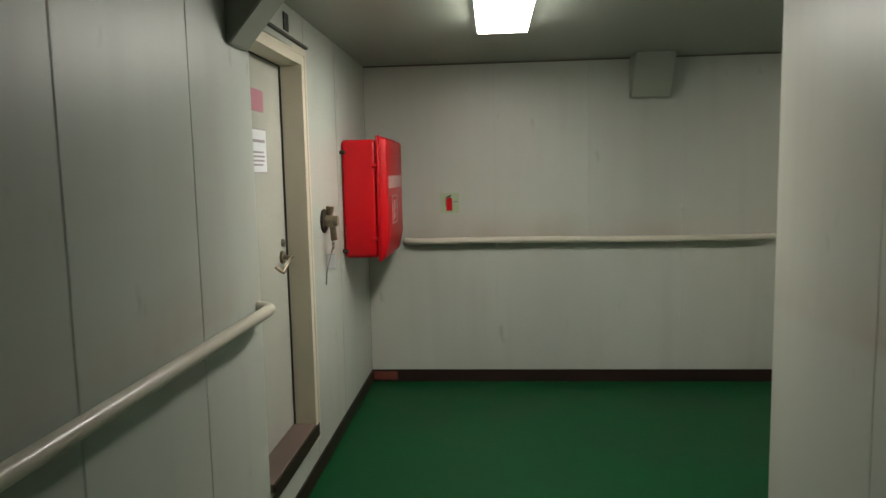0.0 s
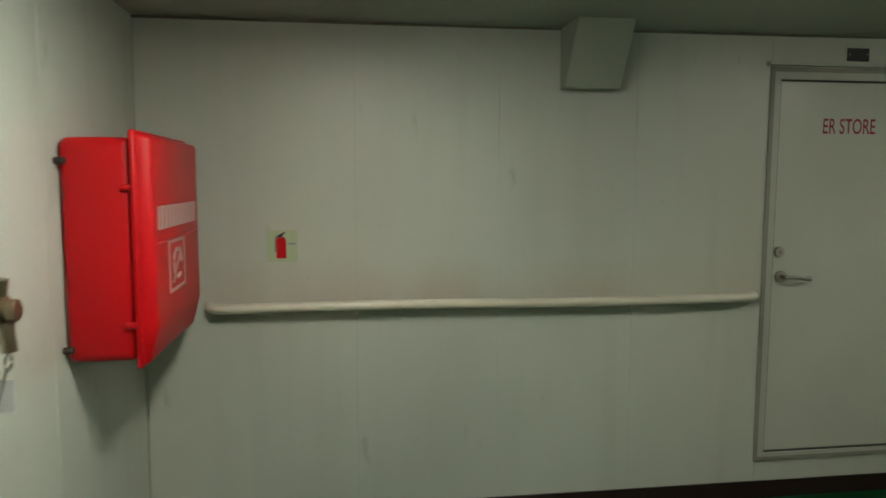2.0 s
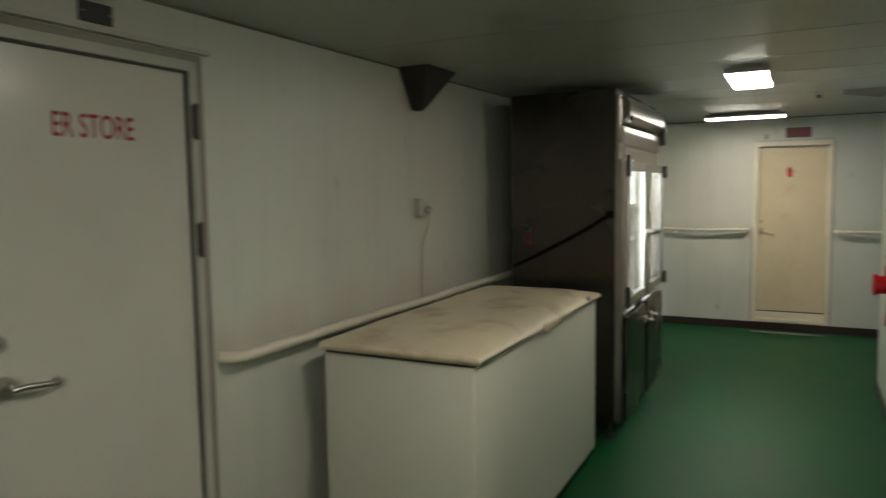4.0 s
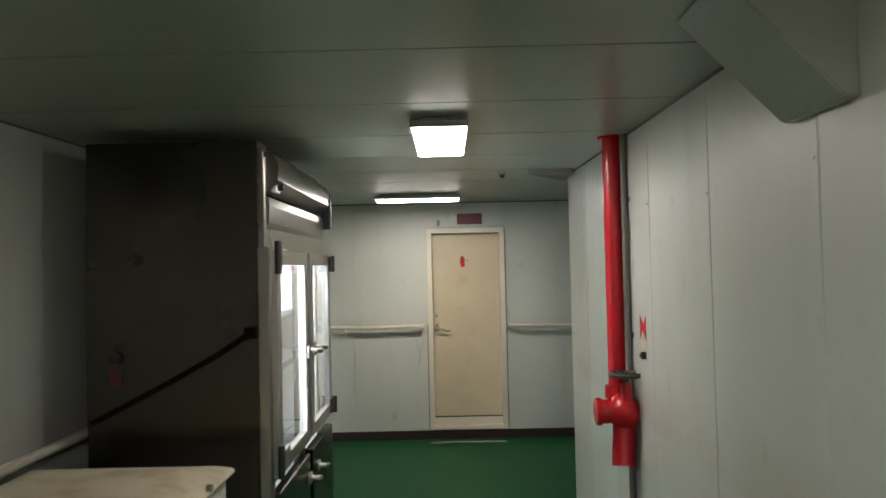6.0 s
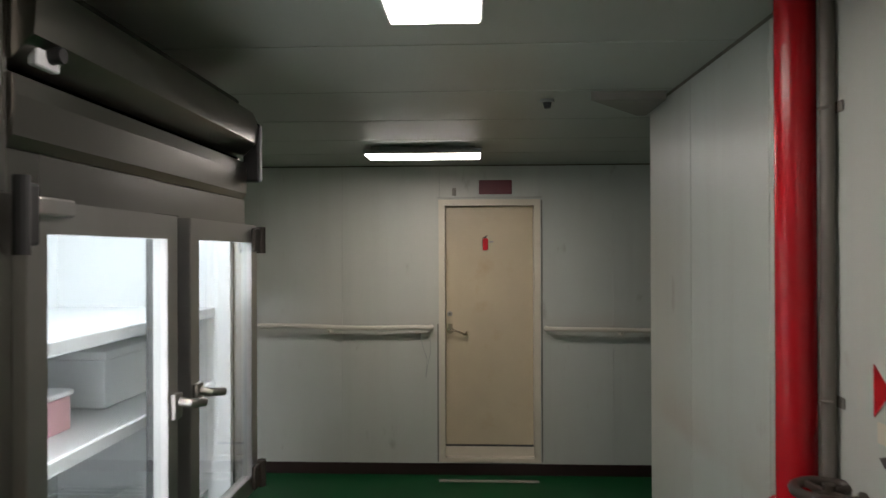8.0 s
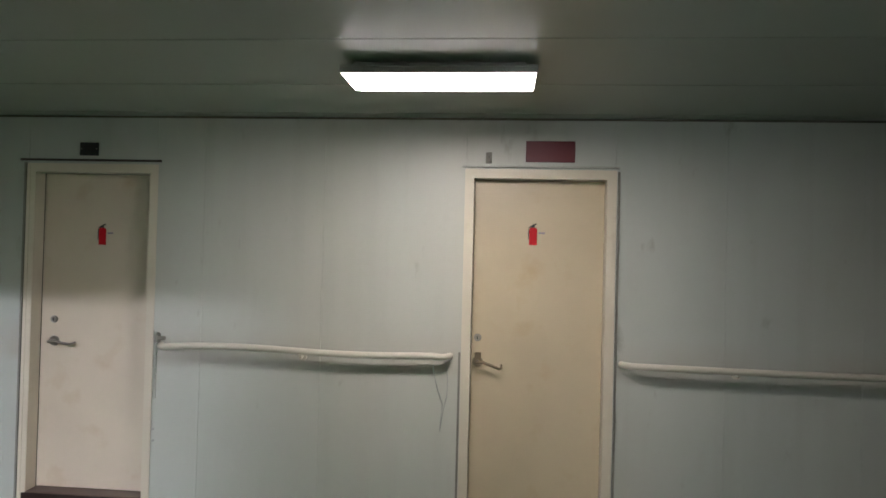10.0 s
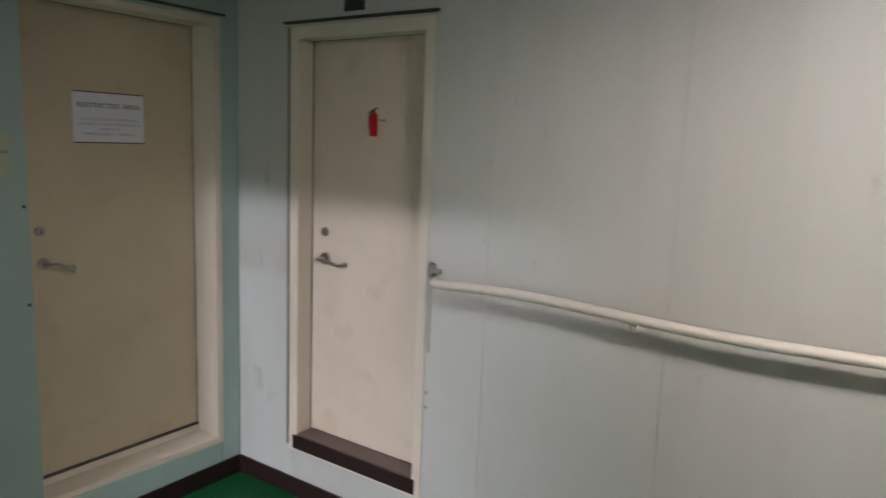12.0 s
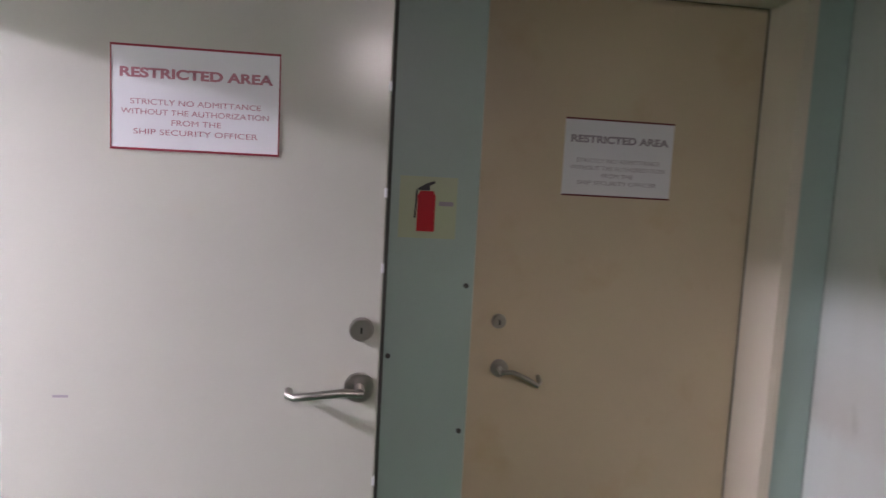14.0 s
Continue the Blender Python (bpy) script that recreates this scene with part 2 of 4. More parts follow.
def prism(profile, y0, y1, bm=None):
    """An outline in local x and z, drawn out from y0 to y1."""
    own = bmesh.new()
    a = [own.verts.new((x, y0, z)) for x, z in profile]
    b = [own.verts.new((x, y1, z)) for x, z in profile]
    own.faces.new(a)
    own.faces.new(b[::-1])
    for i in range(len(a)):
        j = (i + 1) % len(a)
        own.faces.new((a[i], b[i], b[j], a[j]))
    bmesh.ops.recalc_face_normals(own, faces=own.faces)
    return join(bm, own)


def lettering(text, size, x, z, y, mat, parent, width=None, name="lettering", bold=0.0):
    """Flat letters on a face of local y, their middle at x and their base line at z."""
    cu = bpy.data.curves.new(name, "FONT")
    cu.body, cu.size, cu.align_x, cu.extrude, cu.offset = text, size, "CENTER", 0.0, bold
    tmp = new("tmp_text", cu)
    dg = bpy.context.evaluated_depsgraph_get()
    me = bpy.data.meshes.new_from_object(tmp.evaluated_get(dg))
    bpy.data.objects.remove(tmp)
    bpy.data.curves.remove(cu)
    xs = [v.co.x for v in me.vertices]
    k = width / (max(xs) - min(xs)) if width else 1.0
    for v in me.vertices:
        v.co = Vector((x + v.co.x * k, y - 0.0006, z + v.co.y))
    me.materials.clear()
    me.materials.append(mat)
    me.name = name
    o = new(name, me)
    o.parent = parent
    return o


# The local frame of a wall: x to the right along it, y into it, z up.
NORTH = lambda x, y, z=0.0: pose(x, y, z, 0, 0, 0)
EAST = lambda x, y, z=0.0: pose(x, y, z, 0, 0, -90)
WEST = lambda x, y, z=0.0: pose(x, y, z, 0, 0, 90)
SOUTH = lambda x, y, z=0.0: pose(x, y, z, 0, 0, 180)

# ---- plan ----
CEILING = 2.33


def ceil_z(x):
    """The deck head rises in a slight curve along the passage, as a ship's sheer does."""
    return 2.203 + 0.00098 * x * x


NORTH_Y, SOUTH_Y, END_X, ALCOVE_Y = 6.0, 3.58, 10.165, 7.28
CORNER_A, CORNER_B, CORNER_C = 1.815, 7.95, 8.05

floor = tagged(obj("floor", box(-0.3, 10.6, -2.8, 7.7, -0.1, 0.0), DECK), "glossy green painted steel deck, worn and uneven", "floor", kind="structure")

bm = box(-0.3, 10.6, -2.8, 7.7, 0.02, 0.06)
x = 5.112 - 0.618
for x0, x1 in ((-0.3, 1.5), (1.5, 3.0), (3.0, x - 0.0035)):
    box(x0, x1, -2.8, 7.7, 0.0, 0.019, bm=bm)
while x < 10.6:
    box(x + 0.0035, min(x + 0.618, 10.6) - 0.0035, -2.8, 7.7, 0.0, 0.019, 0.0015, 1, bm)
    x += 0.618
for v in bm.verts:
    v.co.z += ceil_z(v.co.x)
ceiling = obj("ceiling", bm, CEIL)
ceiling.data.materials.append(GASKET)
for f in ceiling.data.polygons[:6]:
    f.material_index = 1
tagged(ceiling, "off-white painted ceiling of long metal planks", "ceiling", kind="structure")


def panel_mesh(w, h, e, paint, d=0.012):
    vs = [(0, d, 0), (w, d, 0), (w, d, h), (0, d, h), (0, e, 0), (w, e, 0), (w, e, h), (0, e, h), (e, 0, e), (w - e, 0, e), (w - e, 0, h - e), (e, 0, h - e)]
    fs = [(3, 2, 1, 0)]
    for a, b in ((0, 4), (4, 8)):
        for i in range(4):
            j = (i + 1) % 4
            fs.append((a + i, a + j, b + j, b + i))
    fs.append((8, 9, 10, 11))
    me = bpy.data.meshes.new("wall_panel")
    me.from_pydata(vs, [], fs)
    me.materials.append(paint)
    return me


PANELS = []


def wall(name, m, x0, x1, seams=(), holes=(), ext=(0.0, 0.0), label="off-white painted metal panel wall", joint=0.0013, paint=None):
    """A wall with a hollow core behind panels; holes: x0, x1, z0, z1 of the openings that go through it."""
    bm = bmesh.new()
    cuts = sorted({x0 - ext[0], x1 + ext[1], *(c for h in holes for c in h[:2])})
    for a, b in zip(cuts, cuts[1:]):
        h = [h for h in holes if h[0] <= (a + b) / 2 <= h[1]]
        spans = [(0.0, CEILING)] if not h else [(0.0, h[0][2]), (h[0][3], CEILING)]
        for z0, z1 in spans:
            if z1 - z0 > 0.01:
                box(a, b, 0.0125, 0.16, z0, z1, bm=bm)
    w = tagged(obj(name, bm, JOINT), label, "wall", kind="structure")
    w.matrix_basis = m
    cuts = sorted({x0, x1, *seams, *(c for h in holes for c in h[:2])})
    for a, b in zip(cuts, cuts[1:]):
        h = [h for h in holes if h[0] <= (a + b) / 2 <= h[1]]
        spans = [(0.0, CEILING)] if not h else [(0.0, h[0][2]), (h[0][3], CEILING)]
        for z0, z1 in spans:
            if z1 - z0 > 0.02:
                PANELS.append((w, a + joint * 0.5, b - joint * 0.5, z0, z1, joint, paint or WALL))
    return w


def baseboard(m, x0, x1):
    bm = prism([(x0, 0.0), (x1, 0.0), (x1, 0.085), (x0, 0.085)], -0.008, 0.0)
    b = tagged(obj("baseboard", bm, MAROON), "dark maroon painted skirting along the wall foot", "baseboard", kind="structure")
    b.matrix_basis = m
    return b


# Openings for the doors, in each wall's own x.
H_ER = (2.80, 3.615, 0.195, 2.055)
H_LEFT = (3.715, 4.465, 0.2, 2.035)
H_ED = (-4.58, -3.84, 0.1, 2.04)
H_LD = (-6.93, -6.21, 0.225, 2.04)
H_D2 = (9.262, 10.06, 0.19, 2.085)

wall("wall_north", NORTH(0, NORTH_Y), 0.0, CORNER_C - 0.013, (0.89, 1.52, 2.15, 4.2, 4.83, 5.46, 6.1, 6.73, 7.36), (H_ER,), joint=0.0008)
wall("wall_west", WEST(0, 0), -2.5, NORTH_Y, (-1.9, -1.27, -0.62, 0.02, 0.65, 1.28, 1.91, 2.55, 3.19, 5.1), (H_LEFT,), (0.16, 0.16), joint=0.0024)
wall("wall_back", SOUTH(0, -2.5), -CORNER_A, 0.0, (-1.2, -0.6))
wall("wall_corridor", EAST(CORNER_A, 0), -SOUTH_Y, 2.5, (-2.95, -2.32, -1.7, -1.07, -0.44, 0.2, 0.83, 1.46, 2.1), ext=(-0.013, 0.16))
wall("wall_south", SOUTH(0, SOUTH_Y), -CORNER_B, -CORNER_A - 0.013, (-7.4, -6.765, -6.13, -5.49, -4.855, -4.22, -3.585, -2.95, -2.315), ext=(-0.16, 0.0), joint=0.0028)
wall("wall_side_passage", WEST(CORNER_B, 0), -1.5, SOUTH_Y - 0.013, (-0.4, 0.2, 0.85, 1.5, 2.1, 2.75))
wall("wall_passage_end", SOUTH(0, -1.5), -END_X, -CORNER_B, (-9.5, -8.8))
wall("wall_east", EAST(END_X, 0), -ALCOVE_Y, 1.5, (-5.95, -5.31, -3.3, -2.66, -2.02, -1.4, -0.76, -0.1, 0.6), (H_ED, H_LD), (0.16, 0.16), joint=0.0008)
wall("wall_alcove", NORTH(0, ALCOVE_Y), CORNER_C, END_X, (), (H_D2,), (0.16, 0.0), label="pale green painted metal wall of the alcove", paint=GREENWALL)
wall("wall_alcove_side", WEST(CORNER_C, 0), NORTH_Y, ALCOVE_Y, (), ((6.4, 7.12, 0.0, 1.92),))
wall("wall_store_passage", NORTH(0, ALCOVE_Y), 5.2, CORNER_C - 0.17, (5.8, 6.4, 7.0))
wall("wall_store_passage_back", WEST(5.2, 0), NORTH_Y + 0.17, ALCOVE_Y, ())
wall("wall_store_passage_south", SOUTH(0, NORTH_Y + 0.18), -CORNER_C + 0.17, -5.2, ())
baseboard(NORTH(0, NORTH_Y), 0.0, CORNER_C)
baseboard(WEST(0, 0), -2.5, NORTH_Y - 0.009)
baseboard(EAST(CORNER_A, 0), -SOUTH_Y - 0.008, 2.5)
baseboard(SOUTH(0, SOUTH_Y), -CORNER_B - 0.008, -CORNER_A)
baseboard(EAST(END_X, 0), -ALCOVE_Y + 0.009, 1.5)
baseboard(NORTH(0, ALCOVE_Y), CORNER_C, END_X)
baseboard(WEST(CORNER_B, 0), -1.5, SOUTH_Y)



def ceiling_shade_line(m, way, x0, x1):
    """The shade where wall meets ceiling, as a dark strip; way gives the sense of the wall's own x along the world's.
    """
    xs = [x0 + (x1 - x0) * i / 12 for i in range(13)]
    bm = prism([(x, ceil_z(way * x) - 0.01) for x in xs] + [(x, ceil_z(way * x) + 0.012) for x in reversed(xs)], -0.003, 0.0)
    t = tagged(obj("trim", bm, SHADELINE), "dark strip for the shade between the wall and the ceiling", "trim", kind="structure")
    t.matrix_basis = m


ceiling_shade_line(NORTH(0, NORTH_Y), 1, 0.0, CORNER_C - 0.02)
ceiling_shade_line(SOUTH(0, SOUTH_Y), -1, -CORNER_B, -CORNER_A - 0.02)
# The same painted shade line over the end wall.
z_end = ceil_z(END_X)
t = tagged(obj("trim", prism([(-ALCOVE_Y + 0.02, z_end - 0.011), (1.5, z_end - 0.011), (1.5, z_end + 0.004), (-ALCOVE_Y + 0.02, z_end + 0.004)], -0.003, 0.0), SHADELINE),
           "dark strip for the shade over the end wall", "trim", kind="structure")
t.matrix_basis = EAST(END_X, 0)
for x, z in ((6.138, 1.906), (6.125, 1.1), (5.495, 1.88), (4.86, 1.89)):
    bm = rod((-x - 0.014, 0.0, z), (-x - 0.014, -0.004, z), 0.007, 0.004, n=12)
    part("rivet", bm, RAILP, bpy.data.objects["wall_south"], "bright rivet head", True)


# ---- doors ----
def lever(parent, x, z, y, way, drop=0.012, size=1.0, metal=CHROME, look_words="worn chrome lever handle"):
    """A lever handle on its rose, with the lever along way (+1 right, -1 left)."""
    s = size
    h = part("door_handle", rod((x, y, z), (x, y - 0.012, z), 0.027 * s, n=20, bevel=0.002), metal, parent, look_words, True)
    bm = rod((x, y - 0.01, z), (x, y - 0.05, z), 0.009 * s)
    tube([(x - way * 0.008, y - 0.05, z), (x + way * 0.03 * s, y - 0.052, z + 0.002), (x + way * 0.08 * s, y - 0.05, z - drop * 0.5), (x + way * 0.112 * s, y - 0.044, z - drop), (x + way * 0.122 * s, y - 0.034, z - drop * 0.8), (x + way * 0.122 * s, y - 0.014, z - drop * 0.5)], 0.007 * s, bm=bm)
    part("lever", bm, metal, h, "", True)
    return h


def deadlock(parent, x, z, y, r=0.02):
    k = part("lock", rod((x, y, z), (x, y - 0.014, z), r, r * 0.85, n=18, bevel=0.002), CHROME, parent, "round metal lock cylinder", True)
    part("keyhole", box(x - 0.002, x + 0.002, y - 0.0155, y - 0.0135, z - 0.007, z + 0.006), BLACK, k)
    return k


def door(name, m, hole, recess, face, leaf_mat, frame_mat, label, gap=0.0025, lip=0.018, sill_h=0.0, sill_mat=None, edging=None, gasket=0.0, tuck=False):
    """A door set in a wall opening: a frame with reveals, a leaf set back by recess, and a sill."""
    x0, x1, z0, z1 = hole
    d = thing(name, m, label, "door", kind="structure")
    g, depth = 0.003, recess + 0.06
    ft = max(face * 0.6, 0.02)
    bm = ring(x0 + g, x1 - g, z0 + g, z1 - g, face, -0.004, depth, foot=ft)
    trim = ring(x0 - lip, x1 + lip, z0 - lip, z1 + lip, lip + 0.012, -0.0068, -0.0045)
    if tuck:
        for v in [*bm.verts, *trim.verts]:
            if v.co.x < x0 + 0.06:
                v.co.x -= 0.019
                v.co.y = max(v.co.y, 0.02)
    part("frame", bm, frame_mat, d)
    part("architrave", trim, edging or frame_mat, d)
    if gasket > 0:
        part("gasket", ring(x0 + face - 0.004, x1 - face + 0.004, z0 + ft - 0.004, z1 - face + 0.004, gasket, recess - 0.009, recess - 0.0005), GASKET, d, "dark rubber gasket round the leaf")
    lo = z0 + max(face * 0.6, 0.02) + sill_h + gap
    lf = part("leaf", box(x0 + face + gap, x1 - face - gap, recess, recess + 0.04, lo, z1 - face - gap, 0.003, 2), leaf_mat, d)
    part("rebate", box(x0 + face * 0.5, x1 - face * 0.5, recess + 0.041, recess + 0.05, z0 + 0.01, z1 - 0.01), BLACK, d, "dark gap round the door leaf")
    if sill_h > 0:
        part("sill", box(x0 + face * 0.6, x1 - face * 0.6, -0.002 if sill_mat is None else recess - 0.018, recess + 0.03, z0 + ft + 0.001, z0 + ft + sill_h, 0.003, 1), sill_mat or SILL, d, "scuffed brown door sill")
        if sill_mat is not None:
            part("floor_gap", box(x0 + face, x1 - face, recess - 0.016, recess - 0.001, lo - gap, lo + 0.007, 0.001, 1), GASKET, d, "dark gap under the leaf")
        if sill_mat is None and sill_h > 0.03:
            part("sill_face", box(x0 + 0.02, x1 - 0.02, -0.011, -0.009, z0 + 0.004, z0 + ft + sill_h - 0.004, 0.0005, 1), MAROON, d, "dark grimy sill face")
    return d, lf


def drip(parent, x0, x1, z, mat=DARKIRON):
    part("drip_moulding", prism([(x0, z), (x1, z), (x1, z + 0.01), (x0, z + 0.01)], -0.017, 0.0), mat, parent, "dark grimy moulding over the door")


def extinguisher_sign(m, label, s=1.0, plate=True):
    """A flat sticker: a red cylinder with a black head and hose on a pale ground."""
    t = thing("fire_extinguisher_sign", m, label, "sign", "extinguisher signs")
    if plate:
        part("backing", box(-0.075 * s, 0.085 * s, -0.0016, -0.0004, -0.085 * s, 0.085 * s), PALE, t, "pale luminous backing")
    prof = [(-0.024, -0.066), (0.024, -0.066), (0.025, -0.062), (0.025, 0.032), (0.018, 0.046), (-0.018, 0.046), (-0.025, 0.032), (-0.025, -0.062)]
    part("cylinder_symbol", prism([(a * s, b * s) for a, b in prof], -0.0032, -0.0018), RED, t, "red cylinder symbol")
    bm = prism([(a * s, b * s) for a, b in [(-0.008, 0.047), (0.008, 0.047), (0.008, 0.06), (0.022, 0.068), (0.02, 0.074), (0.0, 0.067), (-0.026, 0.052), (-0.024, 0.047)]], -0.0032, -0.0018)
    for a, b in (((-0.03, 0.05), (-0.033, -0.03)),):
        prism([(a[0] * s, a[1] * s), (a[0] * s + 0.004, a[1] * s), (b[0] * s + 0.004, b[1] * s), (b[0] * s, b[1] * s)], -0.0032, -0.0018, bm)
    part("head_symbol", bm, BLACK, t, "black head and hose symbol")
    part("lettering", box(0.035 * s, 0.075 * s, -0.003, -0.0018, 0.006 * s, 0.018 * s), GREYINK, t)
    return t


def name_plate(m, w, h, label, mat=BLACK):
    t = thing("name_plate", m, label, "plate", "plates over the doors")
    part("plate", box(-w / 2, w / 2, -0.006, -0.0005, -h / 2, h / 2, 0.0015, 1), mat, t)
    for sx in (-1, 1):
        part("screw", rod((sx * (w / 2 - 0.01), -0.006, 0), (sx * (w / 2 - 0.01), -0.008, 0), 0.003, n=8), CHROME, t)
    return t


def paper_notice(m, w, h, label, lines, head=None, border=REDINK, ink=None, sides=False):
    """A sheet with coloured edges; lines: text or, where it cannot be read, a share of the width for a bar."""
    t = thing("paper_notice", m, label, "notice")
    part("sheet", box(-w / 2, w / 2, -0.0016, -0.0004, -h / 2, h / 2), PAPER, t)
    e = 0.0045
    for z in (h / 2 - e, -h / 2):
        part("border", box(-w / 2, w / 2, -0.0024, -0.0018, z, z + e), border, t, "printed border line")
    for x in (-w / 2, w / 2 - 0.0025) if sides else ():
        part("border", box(x, x + 0.0025, -0.0024, -0.0018, -h / 2 + e, h / 2 - e), border, t, "printed border line")
    if head is not None:
        if isinstance(head, str):
            lettering(head, h * 0.125, 0, h * 0.195, -0.0018, ink or PALEINK, t, w * 0.9, bold=0.001)
        else:
            part("heading_bar", box(-w * head / 2, w * head / 2, -0.0024, -0.0018, h * 0.19, h * 0.255), GREYINK, t)
    z = -h * 0.03
    for ln in lines:
        if isinstance(ln, str):
            lettering(ln, h * 0.075, 0, z - h * 0.03, -0.0018, ink or PALEINK, t, w * min(0.9, 0.034 * len(ln) + 0.02))
        else:
            part("text_bar", box(-w * ln / 2, w * ln / 2, -0.0024, -0.0018, z - h * 0.02, z + h * 0.02), GREYINK, t)
        z -= h * 0.095
    return t


def hinge(parent, x, z, y, h=0.11, w=0.028):
    k = part("hinge", box(x - w / 2, x + w / 2, y - 0.006, y, z - h / 2, z + h / 2, 0.002, 1), DARKIRON, parent, "dark iron hinge")
    part("hinge_pin", rod((x, y - 0.009, z - h / 2 - 0.006), (x, y - 0.009, z + h / 2 + 0.006), 0.0075, n=10), DARKIRON, k)


# engine store door on the north wall
N = NORTH(0, NORTH_Y)
d, lf = door("door_1", N, H_ER, 0.016, 0.042, GREYDOOR, FRAMEDARK, "grey-white painted steel store door, closed, with chrome lever", lip=0.01, gasket=0.016, edging=CONDUIT)
lever(lf, 2.9, 1.087, 0.016, 1, size=1.12)
deadlock(lf, 2.885, 1.205, 0.016, 0.027)
for z in (1.84, 1.435, 0.43):
    hinge(d, 3.585, z, -0.004)
lettering("ER STORE", 0.1, 3.215, 1.765, 0.0155, REDINK, lf, 0.272, bold=0.001)
part("head_moulding", prism([(2.77, 2.07), (3.65, 2.07), (3.65, 2.084), (2.77, 2.084)], -0.028, 0.0), FRAMEG, d)
name_plate(N @ pose(3.226, 0, 2.128), 0.112, 0.06, "small black plate on the wall above the store door")

# deep door in the west wall
W = WEST(0, 0)
d, lf = door("door_2", W, H_LEFT, 0.105, 0.055, GREYDOOR, FRAMEC, "off-white cabin door set deep in a cream frame, closed", sill_h=0.04, tuck=True, gasket=0.012)
lever(lf, 4.325, 1.1, 0.105, -1, drop=0.055, size=1.1, metal=BRASS, look_words="tarnished lever handle")
deadlock(lf, 4.345, 1.165, 0.105)
drip(d, 3.69, 4.49, 2.06)
part("notice_header", box(3.93, 4.16, 0.1025, 0.1045, 1.745, 1.835), PALEINK, lf, "faded red notice strip")
nt = paper_notice(W @ pose(4.05, 0.1045, 1.58), 0.25, 0.185, "white printed notice on the off-white cabin door", (0.7, 0.8, 0.75, 0.6), 0.85, GREYINK)
name_plate(W @ pose(4.19, 0, 2.125), 0.07, 0.075, "small black plate above the deep cabin door")

# end door and its neighbour on the east wall
E_ = EAST(END_X, 0)
d, lf = door("door_3", E_, H_ED, 0.07, 0.036, CREAM, FRAMEC, "cream painted door in a thin cream frame, closed", sill_h=0.075, sill_mat=FRAMEC, lip=0.007, gap=0.005)
lever(lf, -4.505, 1.068, 0.07, 1, drop=0.03, metal=BRASS, look_words="tarnished brass lever handle")
part("handle_plate", box(-4.52, -4.488, 0.062, 0.0695, 1.045, 1.115, 0.003, 1), BRASS, lf, "tarnished brass plate")
deadlock(lf, -4.508, 1.19, 0.07)
# Dark strips draw the shade that the proud frame throws on the wall.
for x, z0, z1 in ((-4.6, 0.1, 1.12), (-3.828, 0.1, 2.04)):
    part("edge_gap", box(x, x + 0.011, -0.007, -0.0005, z0, z1, 0.001, 1), CONDUIT, d, "dark strip for the shade beside the frame")
drip(d, -4.6, -3.82, 2.055, FRAMEDARK)
bm = box(-4.485, -4.455, -0.012, -0.0005, 2.075, 2.13, 0.003, 1)
tube([(-4.47, -0.01, 2.09), (-4.47, -0.035, 2.082), (-4.468, -0.042, 2.105)], 0.005, 8, bm)
part("hook", bm, CONDUIT, d, "small grey hook over the door")
extinguisher_sign(E_ @ pose(-4.237, 0.07, 1.722), "red fire extinguisher sticker on the cream end door", 0.8, False)
t = thing("maroon_sign", E_ @ pose(-4.163, 0, 2.137), "plain dark maroon sign plate above the end door", "sign")
part("plate", box(-0.122, 0.122, -0.008, -0.0005, -0.053, 0.053, 0.002, 1), MAROONSIGN, t)

d, lf = door("door_4", E_, H_LD, 0.085, 0.036, CREAMPALE, FRAMEC, "stained cream door set back in its frame, closed", sill_h=0.05, lip=0.007, gasket=0.0085)
part("edge_gap", box(-6.951, -6.94, -0.011, -0.0005, 0.24, 2.05, 0.001, 1), CONDUIT, d, "dark strip beside the frame")
lever(lf, -6.81, 1.09, 0.085, 1)
deadlock(lf, -6.815, 1.207, 0.085)
drip(d, -6.97, -6.19, 2.06)
extinguisher_sign(E_ @ pose(-6.556, 0.085, 1.672), "red fire extinguisher sticker on the stained cream door", 0.82, False)
name_plate(E_ @ pose(-6.592, 0, 2.125), 0.105, 0.07, "small black plate above the stained cream door")
part("edge_strip", box(-6.195, -6.183, -0.01, -0.0005, 0.82, 1.17, 0.002, 1), FRAMEG, d, "grey metal edge strip beside the frame")
for z in (0.6, 0.66):
    part("screw", rod((-6.19, -0.004, z), (-6.19, -0.009, z), 0.006, n=10), LAMPBODY, d)

# recessed door and the proud door in the alcove
A_ = NORTH(0, ALCOVE_Y)
d, lf = door("door_5", A_, H_D2, 0.155, 0.02, CREAM, FRAMEC, "cream door deep in its recess with a white notice, closed", sill_h=0.03, sill_mat=FRAMEC, lip=0.007, tuck=True, gasket=0.0085)
lever(lf, 9.372, 1.092, 0.155, 1, drop=0.035, size=0.85)
deadlock(lf, 9.364, 1.216, 0.155)
drip(d, 9.24, 10.09, 2.1)
paper_notice(A_ @ pose(9.655, 0.155, 1.65), 0.295, 0.2, "white restricted-area notice on the recessed cream door", ("STRICTLY NO ADMITTANCE", "WITHOUT THE AUTHORIZATION", "FROM THE", "SHIP SECURITY OFFICER"), "RESTRICTED AREA", MAROONSIGN, GREYINK)
extinguisher_sign(A_ @ pose(9.14, 0, 1.508), "red fire extinguisher sticker on the wall strip between two doors", 0.83, True)

d = thing("door_6", NORTH(0, ALCOVE_Y), "large off-white steel door standing proud of the wall, closed", "door", kind="structure")
part("frame", box(8.27, 9.03, -0.075, -0.001, 0.12, 2.12, 0.003, 1), FRAMEG, d)
